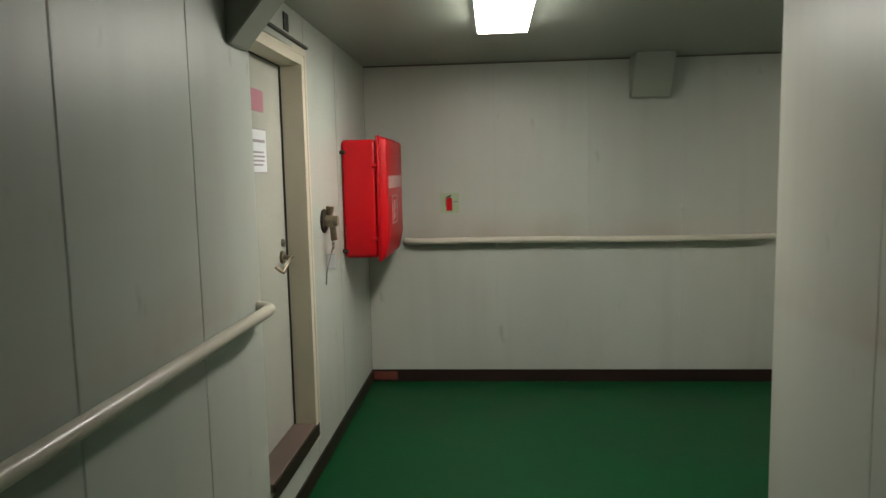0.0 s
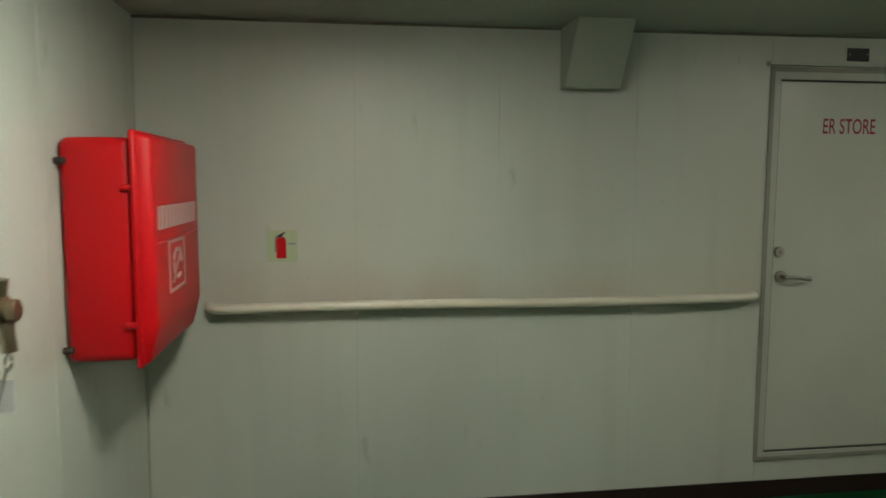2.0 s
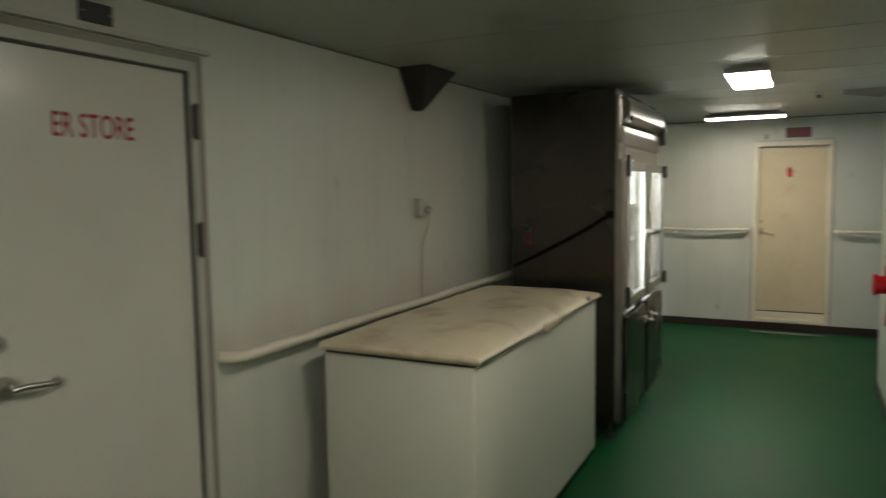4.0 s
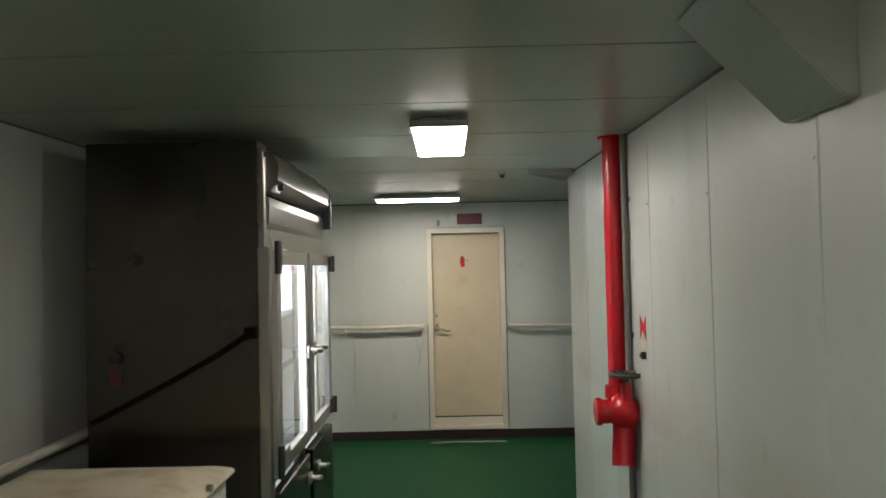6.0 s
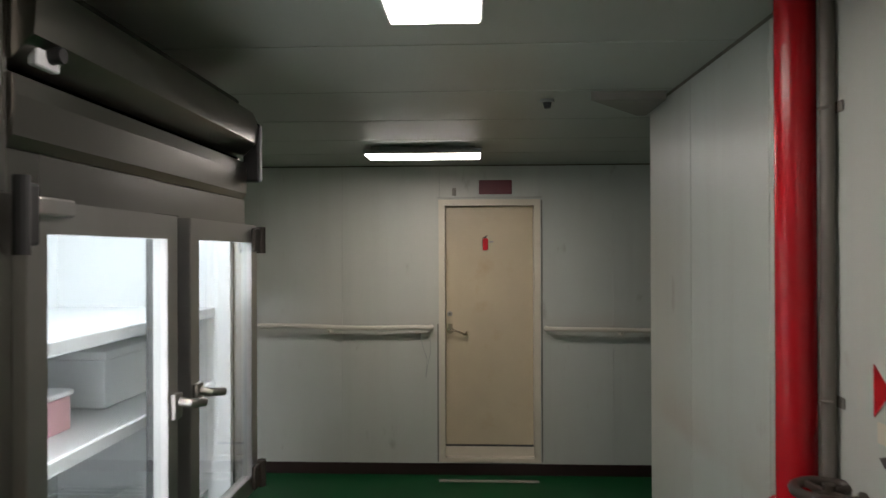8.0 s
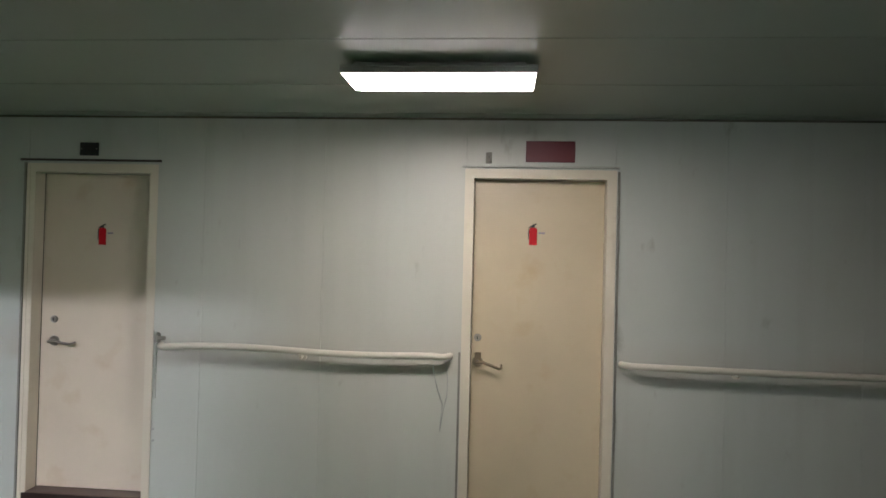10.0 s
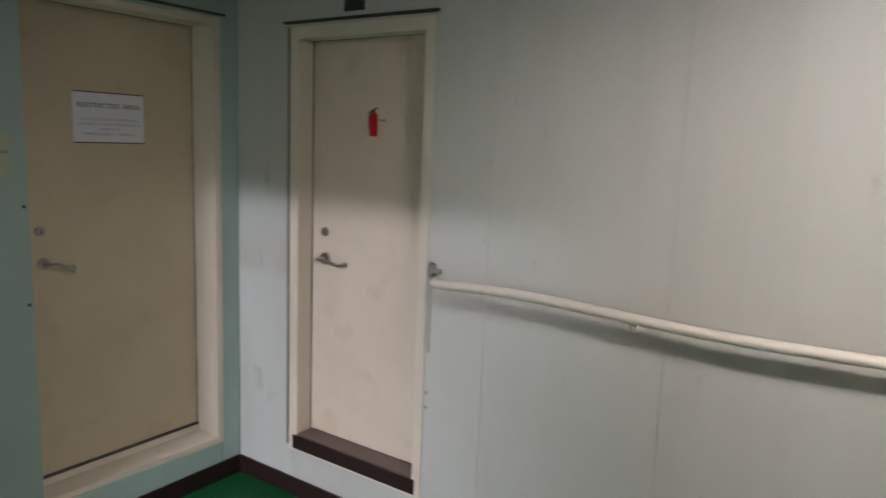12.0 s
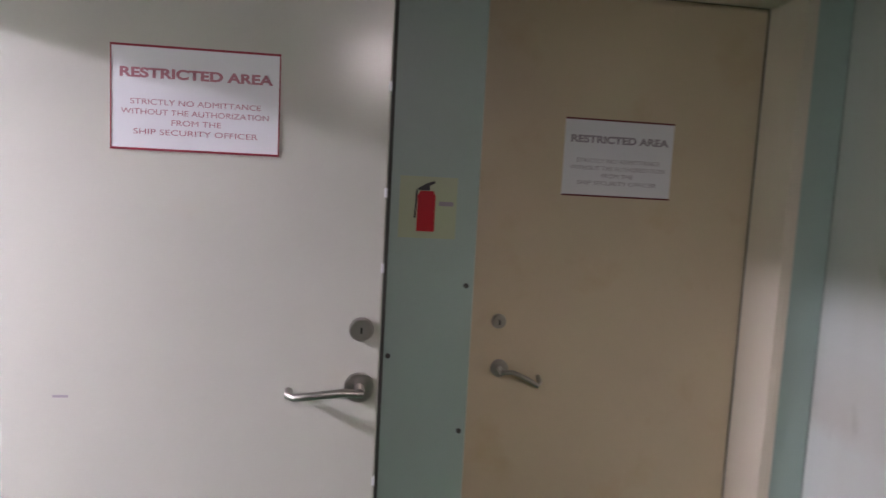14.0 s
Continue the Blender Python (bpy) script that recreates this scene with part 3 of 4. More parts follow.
lf = part("leaf", box(8.285, 9.042, -0.12, -0.077, 0.14, 2.1, 0.004, 2), GREYDOOR, d, "off-white leaf with chipped edge paint")
lever(lf, 9.0, 1.122, -0.12, -1, size=1.2)
deadlock(lf, 9.0, 1.248, -0.12, 0.027)
part("gasket", box(9.043, 9.054, -0.06, -0.001, 0.14, 2.1, 0.002, 1), GASKET, d, "dark gap beside the leaf")
for x, z in ((9.068, 1.16), (9.243, 1.33), (9.245, 0.98), (9.07, 0.62)):
    part("screw", rod((x, -0.0005, z), (x, -0.006, z), 0.006, n=10), GASKET, d)
for z in (0.9, 1.37, 1.53, 1.75):
    part("paint_chip", box(9.036, 9.0428, -0.1212, -0.11, z, z + 0.02, 0.001, 1), PAPER, lf)
part("scratch", box(8.385, 8.415, -0.1206, -0.12, 1.094, 1.099), GREYINK, lf)
paper_notice(A_ @ pose(8.655, -0.12, 1.703, 0, -0.3, 0), 0.325, 0.205, "white restricted-area notice with red borders on the proud steel door",
             ("STRICTLY NO ADMITTANCE", "WITHOUT THE AUTHORIZATION", "FROM THE", "SHIP SECURITY OFFICER"), "RESTRICTED AREA", REDINK, sides=True)


# ---- handrails ----
def handrail(m, x0, x1, z, label, r=0.021, off=0.065, sag=(), end0=True, end1=True):
    """A round rail with ends bent to the wall, on small brackets."""
    t = thing("handrail", m, label, "handrail", "wall handrails")
    pts = []
    n = 24
    if end0:
        pts += [(x0, -0.002, z), (x0 + 0.012, -off * 0.6, z), (x0 + 0.045, -off * 0.95, z)]
    a, b = (x0 + 0.09 if end0 else x0), (x1 - 0.09 if end1 else x1)
    for i in range(n + 1):
        u = i / n
        dz = sum(k * math.sin(f * math.pi * u + q) for k, f, q in sag)
        pts.append((a + (b - a) * u, -off, z + dz))
    if end1:
        pts += [(x1 - 0.045, -off * 0.95, z), (x1 - 0.012, -off * 0.6, z), (x1, -0.002, z)]
    part("rail", tube(pts, r, 14), RAILP, t, "", True)
    k = max(1, round((x1 - x0) / 1.1))
    for i in range(k):
        bx = x0 + (x1 - x0) * (i + 0.5) / k
        bm = rod((bx, -0.001, z - 0.03), (bx, -0.008, z - 0.03), 0.022, n=12)
        tube([(bx, -0.006, z - 0.03), (bx, -off * 0.7, z - 0.035), (bx, -off, z - 0.012)], 0.007, 8, bm)
        part("bracket", bm, RAILP, t, "", True)
    return t


handrail(NORTH(0, NORTH_Y), 0.27, 2.745, 1.005, "cream painted round handrail between hose box and store door", sag=((0.004, 2, 0),))
handrail(NORTH(0, NORTH_Y), 3.66, 7.9, 1.0, "cream painted round handrail behind the chest freezer", end1=False)
handrail(WEST(0, 0), -2.3, 3.67, 0.995, "cream painted round handrail along the corridor wall")
stub = handrail(EAST(END_X, 0), -6.16, -4.64, 1.1, "cream painted handrail, bent and chipped, beside the end door", r=0.0165, sag=((0.01, 2, 0.5), (0.008, 1, 0)))
bm = box(-6.185, -6.165, -0.03, -0.001, 1.115, 1.165, 0.004, 1)
box(-6.17, -6.125, -0.034, -0.022, 1.13, 1.15, 0.004, 1, bm)
part("end_bracket", bm, CONDUIT, stub, "bent stub of an old bracket")
handrail(EAST(END_X, 0), -3.795, -1.6, 1.09, "cream painted handrail running into the side passage", r=0.0165, sag=((-0.01, 1, 0),))


# ---- ceiling lamps ----
def ceiling_lamp(m, l, w, label, light=None, drop=0.0, lip=0.05):
    """A fluorescent lamp: an opaque tray under the ceiling with a glowing diffuser in its open face."""
    t = thing("ceiling_lamp", m, label, "lamp", "ceiling lamps")
    own = box(-l / 2 + 0.03, l / 2 - 0.03, -w / 2 + 0.03, w / 2 - 0.03, -0.024 - drop, -0.0005, 0.003, 1)
    box(-l / 2 - 0.01, l / 2 + 0.01, -w / 2 - 0.01, w / 2 + 0.01, -0.0292 - drop, -0.0225 - drop, 0.002, 1, own)
    part("housing", own, LAMPBODY, t)
    bm = ring(-l / 2 - 0.008, l / 2 + 0.008, -w / 2 - 0.008, w / 2 + 0.008, 0.007, 0.028, lip)
    for v in bm.verts:
        v.co = Vector((v.co.x, v.co.z, -v.co.y - drop))
    bmesh.ops.recalc_face_normals(bm, faces=bm.faces)
    part("rim", bm, LAMPBODY, t, "grey lamp rim")
    own = box(-l / 2, l / 2, -w / 2, w / 2, -0.055 - drop, -0.03 - drop, 0.003, 2)
    part("diffuser", own, light or DIFF, t, "white glowing diffuser", True)
    return t


ceiling_lamp(pose(0.93, 4.38, ceil_z(0.93), 0, 0, 90), 0.65, 0.24, "lit rectangular fluorescent ceiling lamp over the corridor corner", None, 0.003, 0.04)
ceiling_lamp(pose(6.262, 4.411, ceil_z(6.262)), 0.65, 0.205, "lit rectangular fluorescent ceiling lamp in the passage", DIFFMID, 0.0, 0.0495)
ceiling_lamp(pose(9.18, 4.625, ceil_z(9.18), 0, 0, 90), 0.68, 0.235, "lit rectangular fluorescent ceiling lamp before the end door", DIFFEND, 0.0, 0.0505)
ceiling_lamp(pose(6.8, 6.72, ceil_z(6.8), 0, 0, 90), 0.65, 0.215, "lit cool white fluorescent ceiling lamp in the store passage", DIFFCOOL)
ceiling_lamp(pose(0.93, -1.5, ceil_z(0.93), 0, 0, 90), 0.65, 0.24, "lit fluorescent ceiling lamp farther back in the corridor", DIFFBACK)
ceiling_lamp(pose(3.56, 4.45, ceil_z(3.56)), 0.65, 0.205, "lit rectangular fluorescent ceiling lamp before the freezer", DIFFDIM, 0.012, 0.032)


# ---- hose box ----
def hose_box(m):
    """A deep body with a flanged lid whose face slopes back towards its foot."""
    t = thing("fire_hose_box", m, "red glossy plastic fire hose box with rounded lid on the wall", "hose box")
    part("body", box(0.0, 0.655, -0.212, -0.002, 0.985, 1.672, 0.03, 4), RED, t, "", True)
    own = box(-0.006, 0.66, -0.27, -0.214, 0.972, 1.686)
    bmesh.ops.bisect_plane(own, geom=own.verts[:] + own.edges[:] + own.faces[:], plane_co=(0, 0, 1.085), plane_no=(0, 0, 1))
    for v in own.verts:
        if v.co.y < -0.26:
            v.co.x = 0.327 + (v.co.x - 0.327) * 0.96
            v.co.z -= 0.012 if v.co.z > 1.6 else 0.0
            if v.co.z < 1.0:
                v.co.y += 0.03
    bmesh.ops.bevel(own, geom=own.edges[:], offset=0.014, segments=3, affect="EDGES", profile=0.5)
    lid = part("lid", own, RED, t, "", True)
    part("lid_rim", box(-0.014, 0.668, -0.228, -0.208, 0.966, 1.694, 0.009, 3), RED, lid, "raised red flange round the lid", True)
    part("lid_crease", box(0.03, 0.62, -0.2735, -0.269, 1.343, 1.351, 0.0015, 1), RED, lid)
    for i in range(11):
        a = 0.05 + i * 0.05
        part("letter_bar", box(a, a + 0.042, -0.2722, -0.2703, 1.388, 1.462), WHITEINK, lid, "worn white letter")
    part("symbol_frame", ring(0.17, 0.39, 1.17, 1.345, 0.011, -0.2722, -0.2703), WHITEINK, lid, "white square outline")
    bm = tube([(0.28 + 0.055 * math.cos(k * 0.45), -0.2712, 1.26 + 0.05 * math.sin(k * 0.45)) for k in range(13)], 0.006, 6)
    prism([(0.21, 1.205), (0.224, 1.195), (0.345, 1.3), (0.333, 1.312)], -0.2722, -0.2703, bm)
    part("hose_symbol", bm, WHITEINK, lid, "white hose symbol")
    for z in (1.1, 1.52):
        part("hinge_lug", rod((-0.004, -0.18, z), (-0.004, -0.215, z), 0.011, n=12), RED, t, "", True)
    for z in (1.03, 1.6):
        part("mount", rod((-0.01, -0.03, z), (-0.01, -0.001, z), 0.011, n=10), DARKIRON, t)
    part("latch", box(0.655, 0.695, -0.255, -0.225, 1.315, 1.335, 0.004, 1), DARKIRON, t, "dark metal latch")
    part("strap", tube([(0.66, -0.238, 1.33), (0.685, -0.245, 1.322), (0.692, -0.245, 1.29), (0.675, -0.24, 1.268)], 0.004, 6), DARKIRON, t, "thin dark strap", True)
    return t


hose_box(WEST(0, 0) @ pose(5.178, 0, 0))

t = thing("hydrant_valve", WEST(0, 0) @ pose(4.715, 0, 1.238), "tarnished brass hose valve on the wall by the hose box", "valve")
part("backplate", rod((0, -0.0005, 0), (0, -0.014, 0), 0.062, n=24, bevel=0.003), DARKIRON, t, "", True)
part("body", rod((0, -0.012, 0), (0, -0.055, 0), 0.03, 0.036, n=20, bevel=0.003), BRASS, t, "", True)
part("outlet", rod((0, -0.054, 0), (0, -0.078, 0), 0.027, n=20, bevel=0.002), BRASS, t, "", True)
part("cap", rod((0, -0.035, 0.03), (0, -0.04, 0.075), 0.018, 0.022, n=14, bevel=0.002), BRASS, t, "", True)
part("spout", tube([(0, -0.05, -0.02), (0, -0.052, -0.06), (0, -0.056, -0.1)], 0.017, 12), BRASS, t, "", True)
part("key_ring", tube([(0.016 * math.cos(a), -0.05, -0.125 + 0.02 * math.sin(a)) for a in [i * 0.5 for i in range(13)]], 0.004, 6), CHROME, t, "", True)
part("chain", tube([(0.0, -0.045, -0.14), (0.006, -0.03, -0.19), (-0.004, -0.012, -0.26), (0.0, -0.006, -0.33)], 0.003, 6), CHROME, t)
part("tag", box(0.006, 0.008, -0.056, -0.014, -0.25, -0.17, 0.0005, 1), PAPER, t, "white tag")

extinguisher_sign(NORTH(0.573, NORTH_Y, 1.262), "red fire extinguisher sticker on the white wall", 0.8, True)


# ---- deck girder casings and brackets at the ceiling ----
def casing(m, w, h, d, mat, label, taper=0.0, slope=0.0):
    own = box(-w / 2, w / 2, -d, -0.001, -h, -0.001)
    for v in own.verts:
        if v.co.z < -h / 2:
            v.co.x *= 1 - taper
            if v.co.y < -d / 2:
                v.co.y += slope
    bmesh.ops.bevel(own, geom=own.edges[:], offset=0.004, segments=2, affect="EDGES")
    o = obj("beam_casing", own, mat)
    o.matrix_basis = m
    return tagged(o, label, "beam casing", kind="structure")


casing(NORTH(1.915, NORTH_Y, ceil_z(1.915)), 0.25, 0.265, 0.23, CASE, "painted beam end casing high on the wall", slope=0.15)
casing(WEST(0, 3.575, ceil_z(0)), 0.17, 0.29, 0.26, CASE, "painted sloping beam bracket casing over the door", slope=0.245)
# Takes the dimmed ceiling tone to stay dark under the lamp.
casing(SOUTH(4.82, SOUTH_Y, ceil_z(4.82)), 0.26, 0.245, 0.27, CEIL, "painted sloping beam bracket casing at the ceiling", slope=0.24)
casing(NORTH(5.13, NORTH_Y, ceil_z(5.13)), 0.33, 0.212, 0.18, BRACKET, "dark brown tapered beam bracket at the ceiling", taper=0.86, slope=0.13)
own = prism([(7.62, 2.226), (7.93, 2.226), (7.93, 2.264), (7.62, 2.264)], 3.6, 3.88)
for v in own.verts:
    if v.co.y > 3.7 and v.co.x > 7.8:
        v.co.y = 3.64
o = tagged(obj("knee_plate", own, CONDUIT), "grey triangular knee plate under the ceiling", "bracket", kind="structure")
t = thing("smoke_detector", pose(7.76, 4.03, ceil_z(7.76)), "small dark detector on the ceiling", "detector")
part("base", rod((0, 0, -0.001), (0, 0, -0.012), 0.028, n=20), LAMPBODY, t, "", True)
part("sensor", rod((0, 0, -0.012), (0, 0, -0.035), 0.018, 0.012, n=16), BLACK, t, "", True)


# ---- chest freezer ----
def chest_freezer(m, l, w, h):
    """Length along x, front at local y = 0, back at y = w."""
    t = thing("chest_freezer", m, "old white chest freezer with a stained cream lid", "freezer")
    part("body", box(0, l, 0, w, 0.06, h - 0.07, 0.014, 3), FREEZER, t, "", True)
    part("seal", box(0.004, l - 0.004, 0.002, w - 0.01, h - 0.073, h - 0.059), DARKIRON, t, "dark rubber lid seal")
    own = box(-0.008, l + 0.008, -0.014, w + 0.004, h - 0.06, h - 0.004)
    bmesh.ops.subdivide_edges(own, edges=own.edges[:], cuts=11, use_grid_fill=True)
    for v in own.verts:
        u, s, k = v.co.x / l * 2 - 1, v.co.y / w * 2 - 1, (v.co.z - h + 0.06) / 0.056
        # a soft pillow: the top swells in the middle and falls off at the rim, the front skirt sags
        v.co.z += k * (0.016 * (1 - u ** 4) * (1 - s ** 4) - 0.02 * max(abs(u) ** 14, abs(s) ** 10))
        v.co.z -= (1 - k) * 0.012 * max(0.0, 1 - (u / 0.5) ** 2) * (1 if s < -0.9 else 0)
        if abs(s) > 0.9:
            v.co.y -= (0.01 if s < 0 else -0.004) * math.sin(math.pi * k)
        if abs(u) > 0.95:
            v.co.x += (0.008 if u > 0 else -0.008) * math.sin(math.pi * k)
    lid = part("lid", own, LID, t, "stained cream lid", True)
    bm = box(l * 0.42, l * 0.55, -0.036, -0.012, h - 0.074, h - 0.036, 0.008, 3)
    part("handle", bm, LID, lid, "", True)
    part("lock", rod((l * 0.86, -0.013, h - 0.028), (l * 0.86, -0.03, h - 0.028), 0.012, n=14), CHROME, lid, "", True)
    part("plinth", box(0.03, l - 0.03, 0.03, w - 0.03, 0.0, 0.06), BLACK, t)
    for i in range(2):
        part("back_hinge", box(l * (0.25 + 0.5 * i) - 0.04, l * (0.25 + 0.5 * i) + 0.04, w + 0.002, w + 0.02, h - 0.16, h - 0.02, 0.003, 1), CHROME, t)
    return t


chest_freezer(pose(4.085, 5.18, 0), 1.705, 0.68, 1.015)


# ---- upright glass-door fridge ----
def display_fridge(m):
    """Front at local y = 0, 1.32 wide, 0.78 deep."""
    t = thing("display_fridge", m, "tall stainless steel fridge with two lit glass doors", "fridge")
    w, d, top = 1.28, 0.7, 2.185
    part("side_panel", box(0, 0.025, 0.02, d, 0.12, top, 0.003, 1), STEELSIDE, t, "stainless side with dark reflections in its colour")
    part("side_panel", box(w - 0.025, w, 0.02, d, 0.12, top, 0.003, 1), STEELSIDE, t, "stainless side with dark reflections in its colour")
    bm = tube([(-0.012, 0.68, 1.087), (-0.014, 0.52, 1.165), (-0.013, 0.34, 1.258), (-0.013, 0.18, 1.346), (-0.014, 0.09, 1.405), (-0.014, 0.045, 1.432)], 0.011, 10)
    part("power_cable", bm, CABLE, t, "dark cable strapped across the side", True)
    bm = box(-0.03, 0.0, 0.025, 0.075, 1.405, 1.45, 0.006, 2)
    part("cable_clip", bm, CABLE, t, "dark cable clip")
    part("side_label", box(-0.002, 0.0, 0.565, 0.61, 1.23, 1.29, 0.0005, 1), MAROONSIGN, t, "faded red label on the side")
    part("side_knob", rod((0.0, 0.585, 1.335), (-0.03, 0.585, 1.335), 0.026, 0.02, n=14, bevel=0.003), BLACK, t, "dark round knob", True)
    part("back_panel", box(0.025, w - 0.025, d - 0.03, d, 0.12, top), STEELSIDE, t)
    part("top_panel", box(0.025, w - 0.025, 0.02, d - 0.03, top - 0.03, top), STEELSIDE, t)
    part("corner_trim", tube([(0.02, 0.012, 1.86), (0.02, 0.012, 2.12)], 0.02, 12), CHROME, t, "bright rounded corner trim", True)
    # header with a bulging hood
    prof = [(0.0, 1.84), (-0.012, 1.86), (-0.016, 1.93), (-0.012, 1.965), (0.02, 1.975), (0.02, 1.84)]
    bm = bmesh.new()
    a = [bm.verts.new((0.045, y, z)) for y, z in prof]
    b = [bm.verts.new((w - 0.02, y, z)) for y, z in prof]
    bm.faces.new(a)
    bm.faces.new(b[::-1])
    for i in range(len(a)):
        j = (i + 1) % len(a)
        bm.faces.new((a[i], b[i], b[j], a[j]))
    bmesh.ops.recalc_face_normals(bm, faces=bm.faces)
    part("header", bm, STEELDARK, t)
    prof = [(0.02, 1.985), (-0.01, 1.99), (-0.05, 2.03), (-0.055, 2.09), (-0.03, 2.14), (0.02, 2.15)]
    bm = bmesh.new()
    a = [bm.verts.new((0.045, y, z)) for y, z in prof]
    b = [bm.verts.new((w - 0.005, y, z)) for y, z in prof]
    bm.faces.new(a)
    bm.faces.new(b[::-1])
    for i in range(len(a)):
        j = (i + 1) % len(a)
        bm.faces.new((a[i], b[i], b[j], a[j]))
    bmesh.ops.recalc_face_normals(bm, faces=bm.faces)
    hood = part("hood", bm, STEELDARK, t, "curved steel hood", True)
    part("hood_end", box(w - 0.03, w + 0.012, -0.06, -0.002, 1.9, 2.1, 0.008, 2), BLACK, t, "dark plastic end cap")
    part("dial_plate", box(0.075, 0.145, -0.036, -0.018, 1.985, 2.04, 0.003, 1), PAPER, t, "white dial plate")
    part("dial", rod((0.118, -0.036, 2.012), (0.118, -0.058, 2.012), 0.017, 0.014, n=16), BLACK, t, "black dial knob", True)
    part("corner_post", box(0.0, 0.044, -0.004, 0.019, 1.762, 2.15, 0.002, 1), STEEL, t)
    part("fascia", box(0.045, w, 0.0, 0.03, 1.735, 1.84, 0.003, 1), STEEL, t)
    part("post", box(0.0, 0.054, -0.02, 0.03, 0.12, 1.76, 0.003, 1), STEEL, t)
    part("door_gasket", box(0.055, 0.1, -0.004, 0.03, 0.14, 1.755), GASKET, t, "dark gasket strip")
    part("post", box(w - 0.04, w, 0.0, 0.03, 0.12, 1.76, 0.003, 1), STEEL, t)
    part("mullion", box(0.6, 0.74, 0.0, 0.03, 0.12, 1.76, 0.003, 1), BLACK, t, "dark door gap post")
    part("mid_rail", box(0.06, w - 0.04, 0.0, 0.03, 0.8, 0.86, 0.003, 1), STEEL, t)
    # lining
    bm = box(0.03, w - 0.03, d - 0.06, d - 0.031, 0.14, 1.85)
    box(0.026, 0.05, 0.04, d - 0.06, 0.14, 1.85, bm=bm)
    box(w - 0.05, w - 0.026, 0.04, d - 0.06, 0.14, 1.85, bm=bm)
    box(0.05, w - 0.05, 0.04, d - 0.06, 1.82, 1.85, bm=bm)
    box(0.05, w - 0.05, 0.04, d - 0.06, 0.14, 0.17, bm=bm)
    part("lining", bm, PLASTICW, t, "white plastic lining")
    part("light_tube", rod((0.1, 0.07, 1.79), (w - 0.1, 0.07, 1.79), 0.014, n=12), TUBE, t, "lit tube lamp")
    part("light_tube", rod((0.082, 0.075, 0.9), (0.082, 0.075, 1.72), 0.013, n=12), TUBE, t, "lit tube lamp")
    for z in (0.86,):
        bm = bmesh.new()
        for i in range(34):
            px = 0.06 + i * (w - 0.12) / 33
            box(px - 0.002, px + 0.002, 0.12, d - 0.08, z - 0.002, z + 0.002, bm=bm)
        for py in (0.12, 0.4, d - 0.08):
            box(0.055, w - 0.055, py - 0.004, py + 0.004, z - 0.009, z - 0.003, bm=bm)
        part("wire_shelf", bm, PLASTICW, t, "white wire shelf")

    for z in (1.475, 1.225):
        part("tray_shelf", box(0.052, w - 0.052, 0.09, d - 0.065, z - 0.035, z, 0.004, 1), PLASTICW, t, "solid white shelf tray")

    def glass_door(x0, x1, z0, z1, handle_x, way):
        fr = 0.058
        bm = ring(x0, x1, z0, z1, fr, -0.045, -0.003)
        dd = part("glass_door", bm, STEELDOOR, t, "steel-framed glass door")
        g = part("pane", box(x0 + fr - 0.004, x1 - fr + 0.004, -0.03, -0.022, z0 + fr - 0.004, z1 - fr + 0.004), GLASS, dd, "clear glass pane")
        g.visible_shadow = False
        bm = box(handle_x - 0.022, handle_x + 0.022, -0.062, -0.045, 1.245, 1.31, 0.006, 2)
        tube([(handle_x, -0.062, 1.29), (handle_x, -0.085, 1.285), (handle_x + way * 0.06, -0.1, 1.275)], 0.012, 10, bm)
        part("latch", bm, CHROME, dd, "chunky chrome latch", True)
        return dd

    d1 = glass_door(0.034, 0.627, 0.85, 1.75, 0.6, 1)
    for z in (1.7, 0.9):
        bm = box(-0.005, 0.04, -0.066, -0.046, z - 0.03, z + 0.075, 0.006, 2)
        rod((0.0, -0.058, z - 0.045), (0.0, -0.058, z + 0.085), 0.014, n=12, bm=bm)
        hg = part("hinge", bm, BLACK, d1, "dark hinge")
        part("hinge_arm", box(0.041, 0.15, -0.062, -0.0465, z + 0.022, z + 0.055, 0.005, 2), STEELDOOR, hg, "pale steel hinge arm")
    d2 = glass_door(0.708, 1.27, 0.85, 1.75, 0.735, 1)
    for z in (1.7, 0.9):
        bm = box(1.205, 1.28, -0.06, -0.045, z - 0.04, z + 0.04, 0.006, 2)
        rod((1.272, -0.058, z - 0.045), (1.272, -0.058, z + 0.045), 0.016, n=12, bm=bm)
        part("hinge", bm, DARKIRON, d2, "dark hinge")
    for x0, x1, hx in ((0.034, 0.627, 0.58), (0.708, 1.27, 0.79)):
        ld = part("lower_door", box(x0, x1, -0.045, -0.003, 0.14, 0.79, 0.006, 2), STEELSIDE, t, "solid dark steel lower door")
        bm = box(hx - 0.03, hx + 0.03, -0.06, -0.045, 0.66, 0.71, 0.006, 2)
        tube([(hx, -0.06, 0.69), (hx, -0.085, 0.685), (hx + 0.05, -0.095, 0.675)], 0.011, 10, bm)
        part("latch", bm, CHROME, ld, "chunky chrome latch", True)
    for x in (0.07, w - 0.07):
        for y in (0.07, d - 0.07):
            bm = rod((x, y, 0.12), (x, y, 0.03), 0.022, 0.016, n=12)
            rod((x, y, 0.03), (x, y, 0.0), 0.028, n=12, bm=bm)
            part("foot", bm, DARKIRON, t, "", True)
    return t


FR = pose(6.075, 5.115, 0)
display_fridge(FR)


